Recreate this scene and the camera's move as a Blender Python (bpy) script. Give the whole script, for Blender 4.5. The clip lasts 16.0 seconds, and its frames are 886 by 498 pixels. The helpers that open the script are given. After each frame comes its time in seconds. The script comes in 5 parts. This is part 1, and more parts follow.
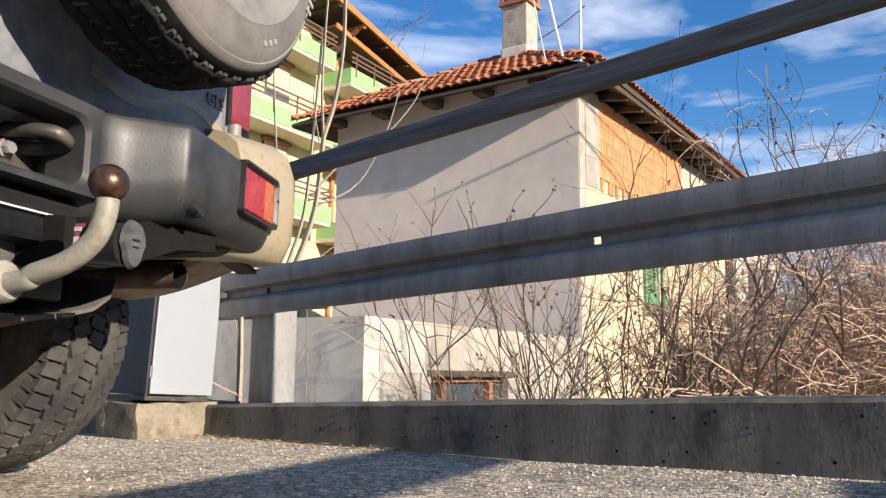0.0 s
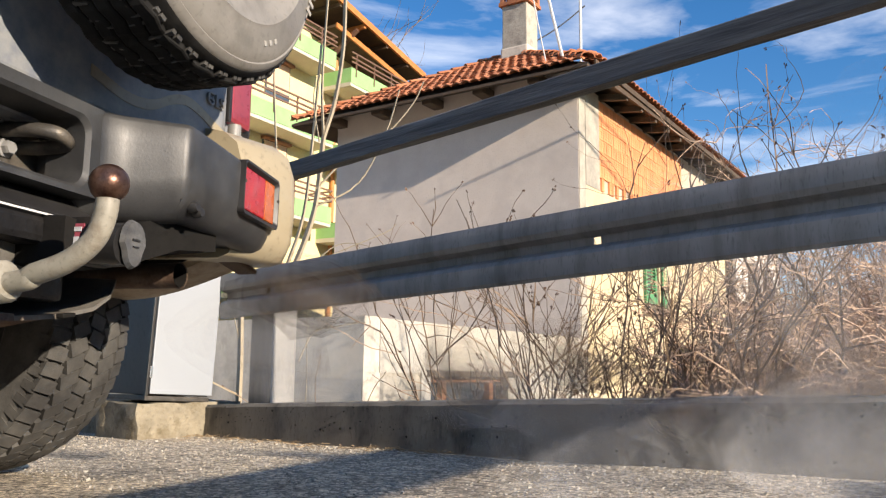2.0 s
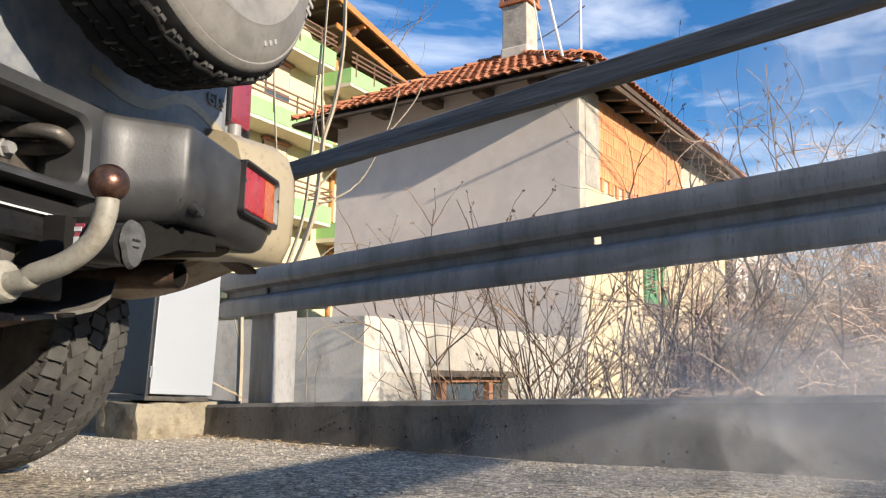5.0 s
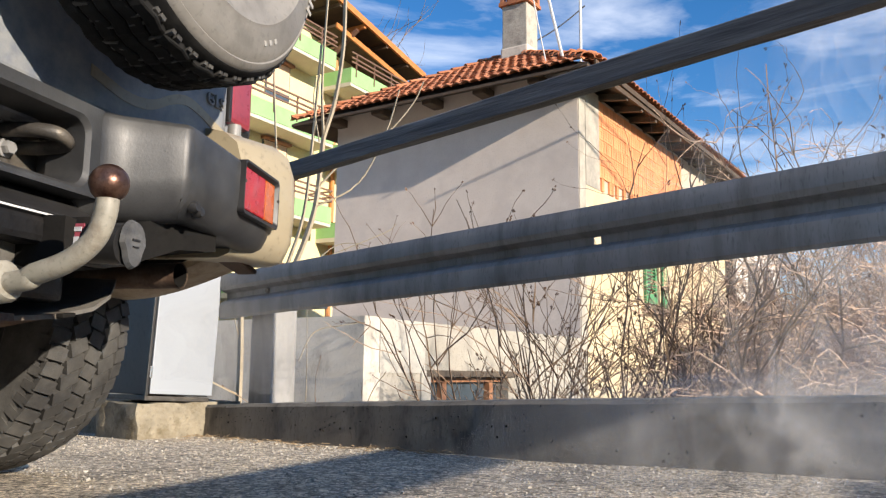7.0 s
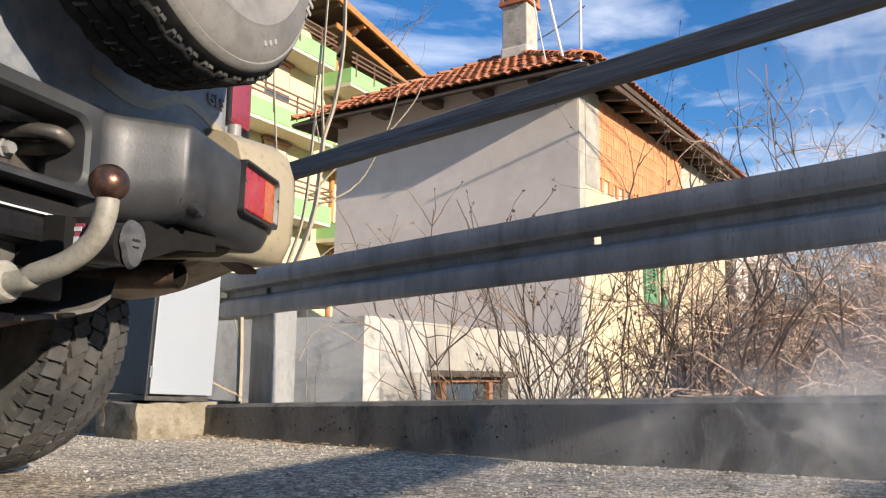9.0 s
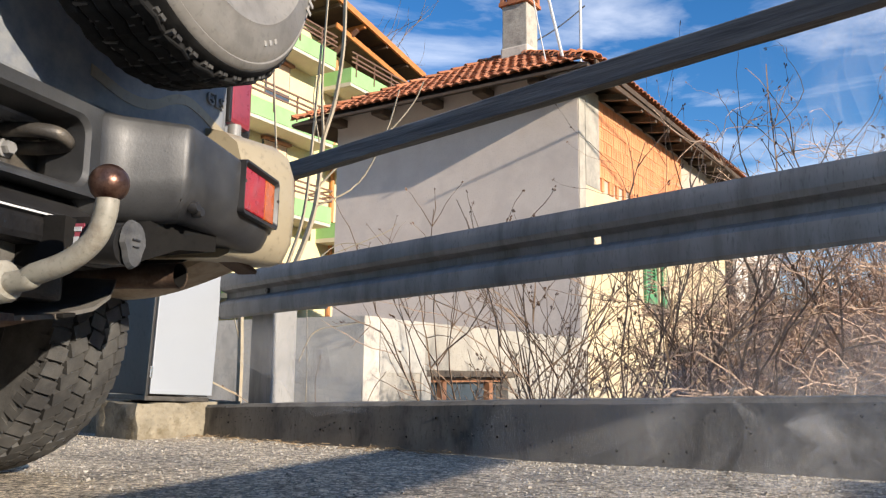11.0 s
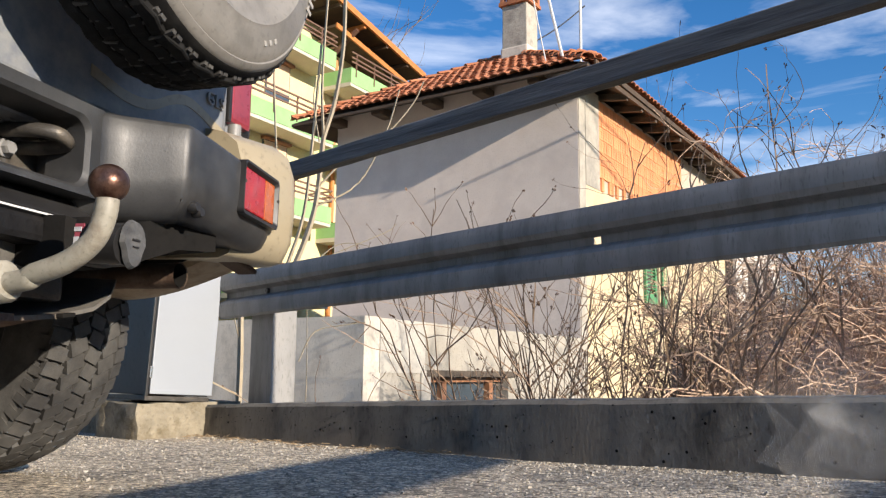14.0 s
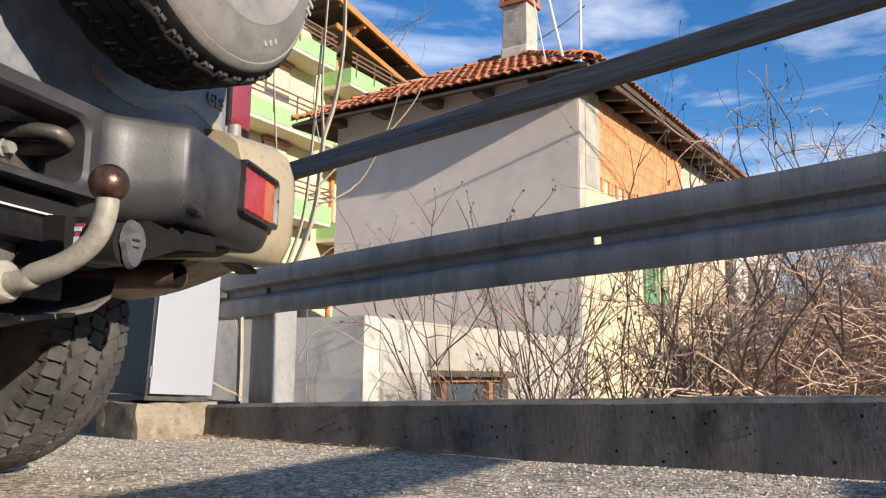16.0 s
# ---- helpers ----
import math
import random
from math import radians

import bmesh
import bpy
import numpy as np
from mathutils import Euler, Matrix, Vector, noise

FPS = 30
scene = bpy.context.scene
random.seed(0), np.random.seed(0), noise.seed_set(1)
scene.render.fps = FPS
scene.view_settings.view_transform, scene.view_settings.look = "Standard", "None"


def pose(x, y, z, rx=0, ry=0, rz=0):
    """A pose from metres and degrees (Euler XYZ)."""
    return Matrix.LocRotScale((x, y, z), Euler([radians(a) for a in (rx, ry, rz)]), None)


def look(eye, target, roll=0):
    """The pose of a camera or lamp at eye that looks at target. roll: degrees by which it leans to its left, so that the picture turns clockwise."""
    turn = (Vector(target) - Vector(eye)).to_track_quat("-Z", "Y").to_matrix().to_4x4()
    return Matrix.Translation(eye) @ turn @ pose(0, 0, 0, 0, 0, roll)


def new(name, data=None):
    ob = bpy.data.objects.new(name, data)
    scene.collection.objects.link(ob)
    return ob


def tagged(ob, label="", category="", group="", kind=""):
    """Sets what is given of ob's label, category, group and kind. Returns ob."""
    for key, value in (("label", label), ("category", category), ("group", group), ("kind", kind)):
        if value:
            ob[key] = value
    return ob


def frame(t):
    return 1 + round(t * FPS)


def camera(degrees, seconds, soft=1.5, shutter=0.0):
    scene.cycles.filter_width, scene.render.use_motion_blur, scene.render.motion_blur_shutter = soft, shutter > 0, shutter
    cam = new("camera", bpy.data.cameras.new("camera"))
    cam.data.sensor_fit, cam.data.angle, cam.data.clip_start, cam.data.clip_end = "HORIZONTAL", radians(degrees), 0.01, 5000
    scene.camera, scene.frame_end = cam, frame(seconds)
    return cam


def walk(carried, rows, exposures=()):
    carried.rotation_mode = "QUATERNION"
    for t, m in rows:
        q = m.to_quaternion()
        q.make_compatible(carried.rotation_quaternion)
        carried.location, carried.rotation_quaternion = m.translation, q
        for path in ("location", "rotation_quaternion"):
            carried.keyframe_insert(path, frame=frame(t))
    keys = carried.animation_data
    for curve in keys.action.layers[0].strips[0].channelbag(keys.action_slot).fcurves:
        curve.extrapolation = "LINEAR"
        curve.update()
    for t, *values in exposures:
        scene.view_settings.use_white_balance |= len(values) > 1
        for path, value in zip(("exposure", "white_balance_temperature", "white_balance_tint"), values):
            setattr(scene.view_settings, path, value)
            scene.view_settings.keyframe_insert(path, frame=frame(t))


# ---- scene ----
cam = camera(56.8, 16.0, soft=1.3)
CAM = Matrix.Translation((0, 0, 0.25)) @ pose(0, 0, 0, 98.59, 0, 0) @ pose(0, 0, 0, 0, 0, 0.7)
walk(cam, [(0.0, CAM), (16.0, CAM)],
     exposures=[(0.0, 0.79, 6800, 13), (0.5, 0.79, 6800, 13), (2.0, 0.84, 7000, 12), (4.0, 0.84, 6850, 10), (9.0, 0.76, 6650, 11), (14.0, 0.72, 6650, 11), (16.0, 0.71, 6700, 12)])

# ---- light: low winter sun along the railing, clear sky with thin cloud ----
SUN_AZ, SUN_EL = 134.5, 18.5
sun_way = Vector((math.sin(radians(SUN_AZ)) * math.cos(radians(SUN_EL)),
                  math.cos(radians(SUN_AZ)) * math.cos(radians(SUN_EL)), math.sin(radians(SUN_EL))))
sun = new("sun", bpy.data.lights.new("sun", "SUN"))
sun.data.energy, sun.data.angle, sun.data.color = 5.0, radians(0.5), (1.0, 0.9, 0.77)
sun.matrix_world = look(sun_way * 50, (0, 0, 0))


def make_world():
    w = bpy.data.worlds.new("sky")
    scene.world = w
    w.use_nodes = True
    n, l = w.node_tree.nodes, w.node_tree.links
    n.clear()
    out, bg = n.new("ShaderNodeOutputWorld"), n.new("ShaderNodeBackground")
    sky = n.new("ShaderNodeTexSky")
    sky.sky_type, sky.sun_disc = "NISHITA", False
    sky.sun_elevation, sky.sun_rotation = radians(SUN_EL), radians(SUN_AZ)
    sky.air_density, sky.dust_density, sky.ozone_density = 1.0, 0.0, 3.5
    tc, mp = n.new("ShaderNodeTexCoord"), n.new("ShaderNodeMapping")
    mp.inputs["Scale"].default_value = (1.6, 1.6, 6.0)
    mp.inputs["Rotation"].default_value = (0, radians(14), radians(20))
    no = n.new("ShaderNodeTexNoise")
    no.inputs["Scale"].default_value, no.inputs["Detail"].default_value = 2.6, 8
    no.inputs["Roughness"].default_value, no.inputs["Distortion"].default_value = 0.55, 0.35
    rp = n.new("ShaderNodeValToRGB")
    rp.color_ramp.elements[0].position, rp.color_ramp.elements[1].position = 0.48, 0.86
    rp.color_ramp.elements[1].color = (0.75, 0.75, 0.75, 1)
    mx = n.new("ShaderNodeMix")
    mx.data_type = "RGBA"
    mx.inputs[7].default_value = (9.0, 9.3, 9.9, 1)
    l.new(tc.outputs["Generated"], mp.inputs["Vector"])
    l.new(mp.outputs[0], no.inputs["Vector"])
    l.new(no.outputs[0], rp.inputs[0])
    l.new(rp.outputs[0], mx.inputs[0])
    hs = n.new("ShaderNodeHueSaturation")
    hs.inputs["Saturation"].default_value, hs.inputs["Hue"].default_value = 1.27, 0.506
    l.new(sky.outputs[0], hs.inputs["Color"])
    l.new(hs.outputs[0], mx.inputs[6])
    l.new(mx.outputs[2], bg.inputs[0])
    bg.inputs[1].default_value = 0.105
    l.new(bg.outputs[0], out.inputs[0])


make_world()


# ---- materials ----
def surface(name, a, b, scale=6.0, rough=0.7, metal=0.0, bump=0.2, fine=60.0, stain=None, stain_scale=1.3,
            stretch=(1, 1, 1), rough_var=0.15, random_amount=0.0, spec=0.5, coat=0.0, stain_cut=(0.5, 0.68)):
    """Two-scale procedural surface: colours a to b, fine grain relief, stains of a third colour."""
    m = bpy.data.materials.new(name)
    m.use_nodes = True
    n, l = m.node_tree.nodes, m.node_tree.links
    p = n["Principled BSDF"]
    tc, mp = n.new("ShaderNodeTexCoord"), n.new("ShaderNodeMapping")
    mp.inputs["Scale"].default_value = stretch
    l.new(tc.outputs["Object"], mp.inputs["Vector"])
    src = mp.outputs[0]

    def noise_node(s, d, r=0.55):
        q = n.new("ShaderNodeTexNoise")
        q.inputs["Scale"].default_value, q.inputs["Detail"].default_value, q.inputs["Roughness"].default_value = s, d, r
        l.new(src, q.inputs["Vector"])
        return q

    def mix(fac, x, y):
        q = n.new("ShaderNodeMix")
        q.data_type = "RGBA"
        for sock, v in ((q.inputs[0], fac), (q.inputs[6], x), (q.inputs[7], y)):
            if isinstance(v, (tuple, list)):
                sock.default_value = (*v, 1)
            elif isinstance(v, (int, float)):
                sock.default_value = v
            else:
                l.new(v, sock)
        return q.outputs[2]

    def ramp(v, lo, hi):
        q = n.new("ShaderNodeMapRange")
        q.inputs[1].default_value, q.inputs[2].default_value = lo, hi
        l.new(v, q.inputs[0])
        return q.outputs[0]

    big, grain = noise_node(scale, 6), noise_node(fine, 4, 0.6)
    col = mix(ramp(big.outputs[0], 0.3, 0.7), a, b)
    dark = tuple(c * 0.6 for c in a)
    col = mix(ramp(grain.outputs[0], 0.55, 0.8), col, dark)
    if stain:
        st = noise_node(stain_scale, 8, 0.65)
        col = mix(ramp(st.outputs[0], *stain_cut), col, stain)
    if random_amount:
        oi, hs = n.new("ShaderNodeObjectInfo"), n.new("ShaderNodeHueSaturation")
        hs.inputs["Value"].default_value = 1
        mr = n.new("ShaderNodeMapRange")
        mr.inputs[3].default_value, mr.inputs[4].default_value = 1 - random_amount, 1 + random_amount
        l.new(oi.outputs["Random"], mr.inputs[0])
        l.new(mr.outputs[0], hs.inputs["Value"])
        l.new(col, hs.inputs["Color"])
        col = hs.outputs[0]
    l.new(col, p.inputs["Base Color"])
    mr = n.new("ShaderNodeMapRange")
    mr.inputs[3].default_value, mr.inputs[4].default_value = max(0.03, rough - rough_var), min(1, rough + rough_var)
    l.new(big.outputs[0], mr.inputs[0])
    l.new(mr.outputs[0], p.inputs["Roughness"])
    p.inputs["Metallic"].default_value = metal
    p.inputs["Specular IOR Level"].default_value = spec
    p.inputs["Coat Weight"].default_value = coat
    if bump:
        bp = n.new("ShaderNodeBump")
        bp.inputs["Strength"].default_value, bp.inputs["Distance"].default_value = bump, 0.4 / fine
        l.new(grain.outputs[0], bp.inputs["Height"])
        l.new(bp.outputs[0], p.inputs["Normal"])
    return m


def asphalt():
    """Pale worn asphalt: chippings of two sizes bedded in dark binder."""
    m = surface("asphalt", (0.37, 0.31, 0.23), (0.53, 0.45, 0.345), 2.2, 0.9, bump=0.0, fine=45, stain=(0.20, 0.175, 0.145), stain_scale=1.6)
    n, l = m.node_tree.nodes, m.node_tree.links
    p = n["Principled BSDF"]
    tc = n.new("ShaderNodeTexCoord")
    old = p.inputs["Base Color"].links[0].from_socket
    heights = []
    for scale, lo, hi in ((150, 0.35, 1.8), (70, 0.45, 1.55)):
        vo, sep, mr, hs = n.new("ShaderNodeTexVoronoi"), n.new("ShaderNodeSeparateColor"), n.new("ShaderNodeMapRange"), n.new("ShaderNodeHueSaturation")
        vo.inputs["Scale"].default_value = scale
        l.new(tc.outputs["Object"], vo.inputs["Vector"])
        l.new(vo.outputs["Color"], sep.inputs[0])
        mr.inputs[3].default_value, mr.inputs[4].default_value = lo, hi
        l.new(sep.outputs[0], mr.inputs[0])
        l.new(old, hs.inputs["Color"])
        l.new(mr.outputs[0], hs.inputs["Value"])
        old = hs.outputs[0]
        heights.append(vo.outputs["Distance"])
    l.new(old, p.inputs["Base Color"])
    ad = n.new("ShaderNodeMath")
    l.new(heights[0], ad.inputs[0])
    l.new(heights[1], ad.inputs[1])
    bp = n.new("ShaderNodeBump")
    bp.invert = True
    bp.inputs["Strength"].default_value, bp.inputs["Distance"].default_value = 0.8, 0.005
    l.new(ad.outputs[0], bp.inputs["Height"])
    l.new(bp.outputs[0], p.inputs["Normal"])
    return m


ASPHALT = asphalt()
CONCRETE = surface("kerb concrete", (0.125, 0.113, 0.096), (0.20, 0.183, 0.157), 7, 0.95, bump=0.35, fine=80, stain=(0.06, 0.055, 0.048), stain_scale=5, stretch=(1, 1, 0.45))
OLD_STONE = surface("lichen stone", (0.19, 0.165, 0.12), (0.33, 0.29, 0.215), 16, 0.95, bump=1.0, fine=50, stain=(0.12, 0.095, 0.055), stain_scale=9, stain_cut=(0.48, 0.68))
GALV = surface("galvanised steel", (0.19, 0.187, 0.182), (0.285, 0.28, 0.272), 7, 0.55, metal=0.15, bump=0.1, fine=110, stain=(0.125, 0.12, 0.112), stain_scale=5, stretch=(1.6, 1, 0.3))
WEATHERED = surface("weathered painted rail", (0.055, 0.052, 0.05), (0.15, 0.145, 0.14), 26, 0.65, bump=0.8, fine=50, stain=(0.24, 0.23, 0.22), stain_scale=12, stretch=(0.10, 2, 2))
STUCCO = surface("grey lime render", (0.56, 0.475, 0.41), (0.63, 0.55, 0.48), 2.2, 0.93, bump=0.35, fine=45, stain=(0.50, 0.43, 0.38), stain_scale=0.9)
YELLOW = surface("old yellow render", (0.56, 0.44, 0.25), (0.66, 0.54, 0.34), 3, 0.93, bump=0.35, fine=40, stain=(0.44, 0.38, 0.29), stain_scale=1.6)
CREAM = surface("patched cream render", (0.33, 0.30, 0.245), (0.43, 0.395, 0.335), 2.5, 0.93, bump=0.4, fine=40, stain=(0.22, 0.205, 0.18), stain_scale=2.4, stain_cut=(0.48, 0.72))
CEMENT = surface("stained cement wall", (0.52, 0.46, 0.38), (0.64, 0.58, 0.49), 2.5, 0.93, bump=0.4, fine=40, stain=(0.27, 0.24, 0.205), stain_scale=2.6, stretch=(1, 1, 0.6), stain_cut=(0.50, 0.75))
BLOCK = surface("orange hollow brick", (0.62, 0.24, 0.10), (0.72, 0.32, 0.15), 4, 0.9, bump=0.4, fine=40, random_amount=0.12)
MORTAR = surface("mortar", (0.45, 0.36, 0.28), (0.52, 0.43, 0.34), 6, 0.95, bump=0.4)
TILE = surface("clay roof tile", (0.40, 0.135, 0.06), (0.52, 0.20, 0.09), 5, 0.85, bump=0.4, fine=30, stain=(0.26, 0.13, 0.08), stain_scale=3, random_amount=0.3)
TIMBER = surface("dark roof timber", (0.055, 0.036, 0.024), (0.10, 0.066, 0.042), 8, 0.85, bump=0.5, fine=30, stretch=(0.3, 1, 1))
OLD_TIMBER = surface("grey old boards", (0.075, 0.058, 0.043), (0.12, 0.094, 0.07), 8, 0.9, bump=0.5, fine=30)
ORANGE_WOOD = surface("orange varnished timber", (0.45, 0.16, 0.04), (0.55, 0.22, 0.06), 5, 0.55, bump=0.2, fine=30)
PALE_YELLOW = surface("pale yellow plaster", (0.68, 0.58, 0.31), (0.75, 0.65, 0.37), 1.5, 0.9, bump=0.1, fine=20)
PALE_GREEN = surface("pale green balcony panel", (0.25, 0.47, 0.18), (0.30, 0.53, 0.22), 2, 0.75, bump=0.05)
SLAB = surface("balcony soffit plaster", (0.50, 0.46, 0.37), (0.57, 0.53, 0.43), 2, 0.9, bump=0.1, fine=25)
BROWN_METAL = surface("brown railing metal", (0.14, 0.075, 0.05), (0.20, 0.11, 0.075), 5, 0.5, bump=0.05)
SHUTTER = surface("green shutter paint", (0.06, 0.21, 0.09), (0.10, 0.29, 0.13), 6, 0.6, bump=0.2)
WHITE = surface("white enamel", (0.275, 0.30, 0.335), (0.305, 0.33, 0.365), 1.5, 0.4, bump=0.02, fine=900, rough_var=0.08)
# cabinet flank: the shade of its side is put into this dark colour
SHADED_METAL = surface("sheet metal with painted shade", (0.045, 0.042, 0.04), (0.065, 0.06, 0.057), 6, 0.55, metal=0.1, bump=0.05)
BLACK = surface("black plastic trim", (0.014, 0.014, 0.015), (0.024, 0.023, 0.023), 9, 0.42, bump=0.2, fine=200, stain=(0.05, 0.048, 0.045), stain_scale=6, spec=0.4, stain_cut=(0.5, 0.9))
BUMPER = surface("worn black bumper plastic", (0.022, 0.0225, 0.024), (0.037, 0.0375, 0.039), 7, 0.45, bump=0.15, fine=260, stain=(0.068, 0.068, 0.068), stain_scale=9, spec=0.5, stain_cut=(0.45, 0.85))
RUBBER = surface("tyre rubber", (0.028, 0.027, 0.027), (0.045, 0.043, 0.04), 12, 0.85, bump=0.3, fine=120, stain=(0.115, 0.11, 0.10), stain_scale=9, stain_cut=(0.42, 0.8))
BLUE = surface("dusty dark blue paint", (0.06, 0.085, 0.15), (0.085, 0.105, 0.16), 5, 0.5, bump=0.03, fine=160, coat=0.15, stain=(0.33, 0.33, 0.30), stain_scale=14, stain_cut=(0.2, 0.8))
DUST = surface("dust-covered paint", (0.24, 0.245, 0.235), (0.32, 0.32, 0.30), 9, 0.7, bump=0.15, fine=160, stain=(0.13, 0.15, 0.18), stain_scale=7)
BEIGE = surface("beige body cladding", (0.30, 0.25, 0.165), (0.345, 0.29, 0.195), 6, 0.4, bump=0.04, stain=(0.27, 0.23, 0.17), coat=0.2)
COVER = surface("dusty grey sidewall", (0.19, 0.178, 0.16), (0.235, 0.22, 0.198), 5, 0.5, bump=0.05, fine=90, stain=(0.15, 0.14, 0.125), stain_scale=8)
RUST = surface("rusty steel", (0.07, 0.042, 0.03), (0.13, 0.08, 0.055), 18, 0.75, metal=0.3, bump=0.5, fine=110, stain=(0.20, 0.15, 0.11), stain_scale=9)
BALL = surface("rusted tow ball", (0.07, 0.028, 0.018), (0.20, 0.12, 0.09), 60, 0.34, metal=0.85, bump=0.2, fine=300)
TOWBAR = surface("dirty grey towbar paint", (0.24, 0.225, 0.18), (0.33, 0.305, 0.25), 20, 0.5, bump=0.2, fine=150, stain=(0.15, 0.115, 0.08), stain_scale=16)
GUARD = surface("dusty grey underbody steel", (0.10, 0.094, 0.084), (0.17, 0.158, 0.14), 14, 0.65, metal=0.1, bump=0.3, fine=90, stain=(0.13, 0.085, 0.055), stain_scale=9)
SPARE = surface("black spare tyre rubber", (0.008, 0.008, 0.008), (0.014, 0.0135, 0.013), 12, 0.85, bump=0.3, fine=120, stain=(0.03, 0.029, 0.027), stain_scale=14, stain_cut=(0.5, 0.85), spec=0.2)
IRON = surface("greasy dark iron", (0.04, 0.037, 0.034), (0.08, 0.073, 0.066), 20, 0.5, metal=0.4, bump=0.4, fine=120, stain=(0.15, 0.13, 0.105), stain_scale=14)
UNDER = surface("underbody coating", (0.007, 0.007, 0.008), (0.012, 0.0115, 0.0115), 10, 0.6, bump=0.3, fine=60, stain=(0.025, 0.021, 0.018), stain_scale=6, spec=0.2)
RED = surface("red lamp lens", (0.26, 0.004, 0.006), (0.42, 0.012, 0.014), 30, 0.3, bump=0.6, fine=260, coat=0.4, stain=(0.30, 0.07, 0.07), stain_scale=22, stain_cut=(0.5, 0.9))
AMBER = surface("amber lamp lens", (0.36, 0.075, 0.012), (0.46, 0.11, 0.02), 20, 0.25, bump=0.25, fine=150, coat=0.5)
DARK_RED = surface("dusty dark red lens", (0.20, 0.022, 0.035), (0.27, 0.04, 0.05), 10, 0.3, bump=0.05, coat=0.4)
CHROME = surface("chrome", (0.55, 0.57, 0.60), (0.7, 0.72, 0.75), 6, 0.2, metal=1.0, bump=0.0)
PAPER = surface("faded white print", (0.36, 0.36, 0.37), (0.44, 0.44, 0.45), 20, 0.6, bump=0.0)
STICKER = surface("faded red sticker", (0.20, 0.03, 0.05), (0.26, 0.05, 0.07), 20, 0.6, bump=0.0)
SAGE = surface("twig bark", (0.20, 0.135, 0.09), (0.33, 0.23, 0.155), 30, 0.85, bump=0.3, fine=90, stretch=(1, 1, 0.3))
PALE_BARK = surface("pale stem bark", (0.36, 0.30, 0.21), (0.46, 0.39, 0.28), 25, 0.85, bump=0.3, fine=90, stretch=(1, 1, 0.3))
DRY_LEAF = surface("dry seed head", (0.13, 0.075, 0.05), (0.21, 0.125, 0.08), 20, 0.9, bump=0.2)
EARTH = surface("garden soil and grass", (0.09, 0.085, 0.045), (0.15, 0.13, 0.075), 1.2, 0.95, bump=0.5, fine=20, stain=(0.06, 0.075, 0.03), stain_scale=0.5)
HILL = surface("winter wooded hillside", (0.14, 0.12, 0.09), (0.21, 0.18, 0.13), 0.6, 0.95, bump=0.8, fine=4, stain=(0.09, 0.10, 0.06), stain_scale=0.2)
CABLE = surface("black cable", (0.03, 0.03, 0.03), (0.05, 0.05, 0.05), 9, 0.6, bump=0)
PALE_CABLE = surface("pale grey cable", (0.55, 0.55, 0.54), (0.62, 0.62, 0.6), 9, 0.5, bump=0)
GLASS_DARK = surface("dark window glass", (0.05, 0.07, 0.09), (0.08, 0.10, 0.12), 1, 0.08, bump=0, spec=0.9, rough_var=0.03)
CHIP = surface("stone chip", (0.26, 0.235, 0.20), (0.56, 0.52, 0.45), 90, 0.9, bump=0.2)
STRAW = surface("dry straw", (0.20, 0.14, 0.08), (0.30, 0.22, 0.13), 40, 0.9, bump=0)
# near black that puts the shade of hollows and undersides into the colour
SHADE_BLACK = surface("near-black painted shade", (0.008, 0.0078, 0.0075), (0.014, 0.013, 0.012), 9, 0.9, bump=0.1, spec=0.12)
HOLE = surface("sunlit plaster seen through", (0.75, 0.70, 0.60), (0.8, 0.75, 0.65), 9, 0.9, bump=0.0)
PLASTER = surface("white plaster", (0.60, 0.56, 0.50), (0.68, 0.64, 0.58), 3, 0.93, bump=0.3, fine=40, stain=(0.60, 0.56, 0.49), stain_scale=2)
PATCH = surface("fresh pale plaster", (0.41, 0.385, 0.335), (0.49, 0.46, 0.405), 3, 0.93, bump=0.3, fine=40, stain=(0.32, 0.30, 0.265), stain_scale=3)
PEACH = surface("peach blind", (0.68, 0.46, 0.30), (0.74, 0.52, 0.35), 3, 0.8, bump=0.0)
CAPGREY = surface("scuffed grey plastic", (0.05, 0.05, 0.052), (0.085, 0.085, 0.085), 30, 0.5, bump=0.2, fine=200, stain=(0.13, 0.13, 0.125), stain_scale=25)
THICKET = surface("dry reddish stems", (0.42, 0.28, 0.19), (0.62, 0.44, 0.31), 20, 0.9, bump=0.2, fine=90)
PRINT = surface("worn pale print", (0.27, 0.255, 0.23), (0.31, 0.295, 0.27), 30, 0.7, bump=0.0)
DIRTY_BEIGE = surface("muddy beige cladding", (0.33, 0.26, 0.18), (0.40, 0.32, 0.22), 12, 0.7, bump=0.3, stain=(0.20, 0.13, 0.08), stain_scale=10)
CHIMNEY = surface("mottled grey chimney render", (0.33, 0.30, 0.25), (0.46, 0.42, 0.35), 5, 0.95, bump=0.6, fine=25, stain=(0.22, 0.20, 0.17), stain_scale=3)
WINDOW_WOOD = surface("brown window wood", (0.27, 0.12, 0.06), (0.35, 0.17, 0.09), 9, 0.6, bump=0.2)


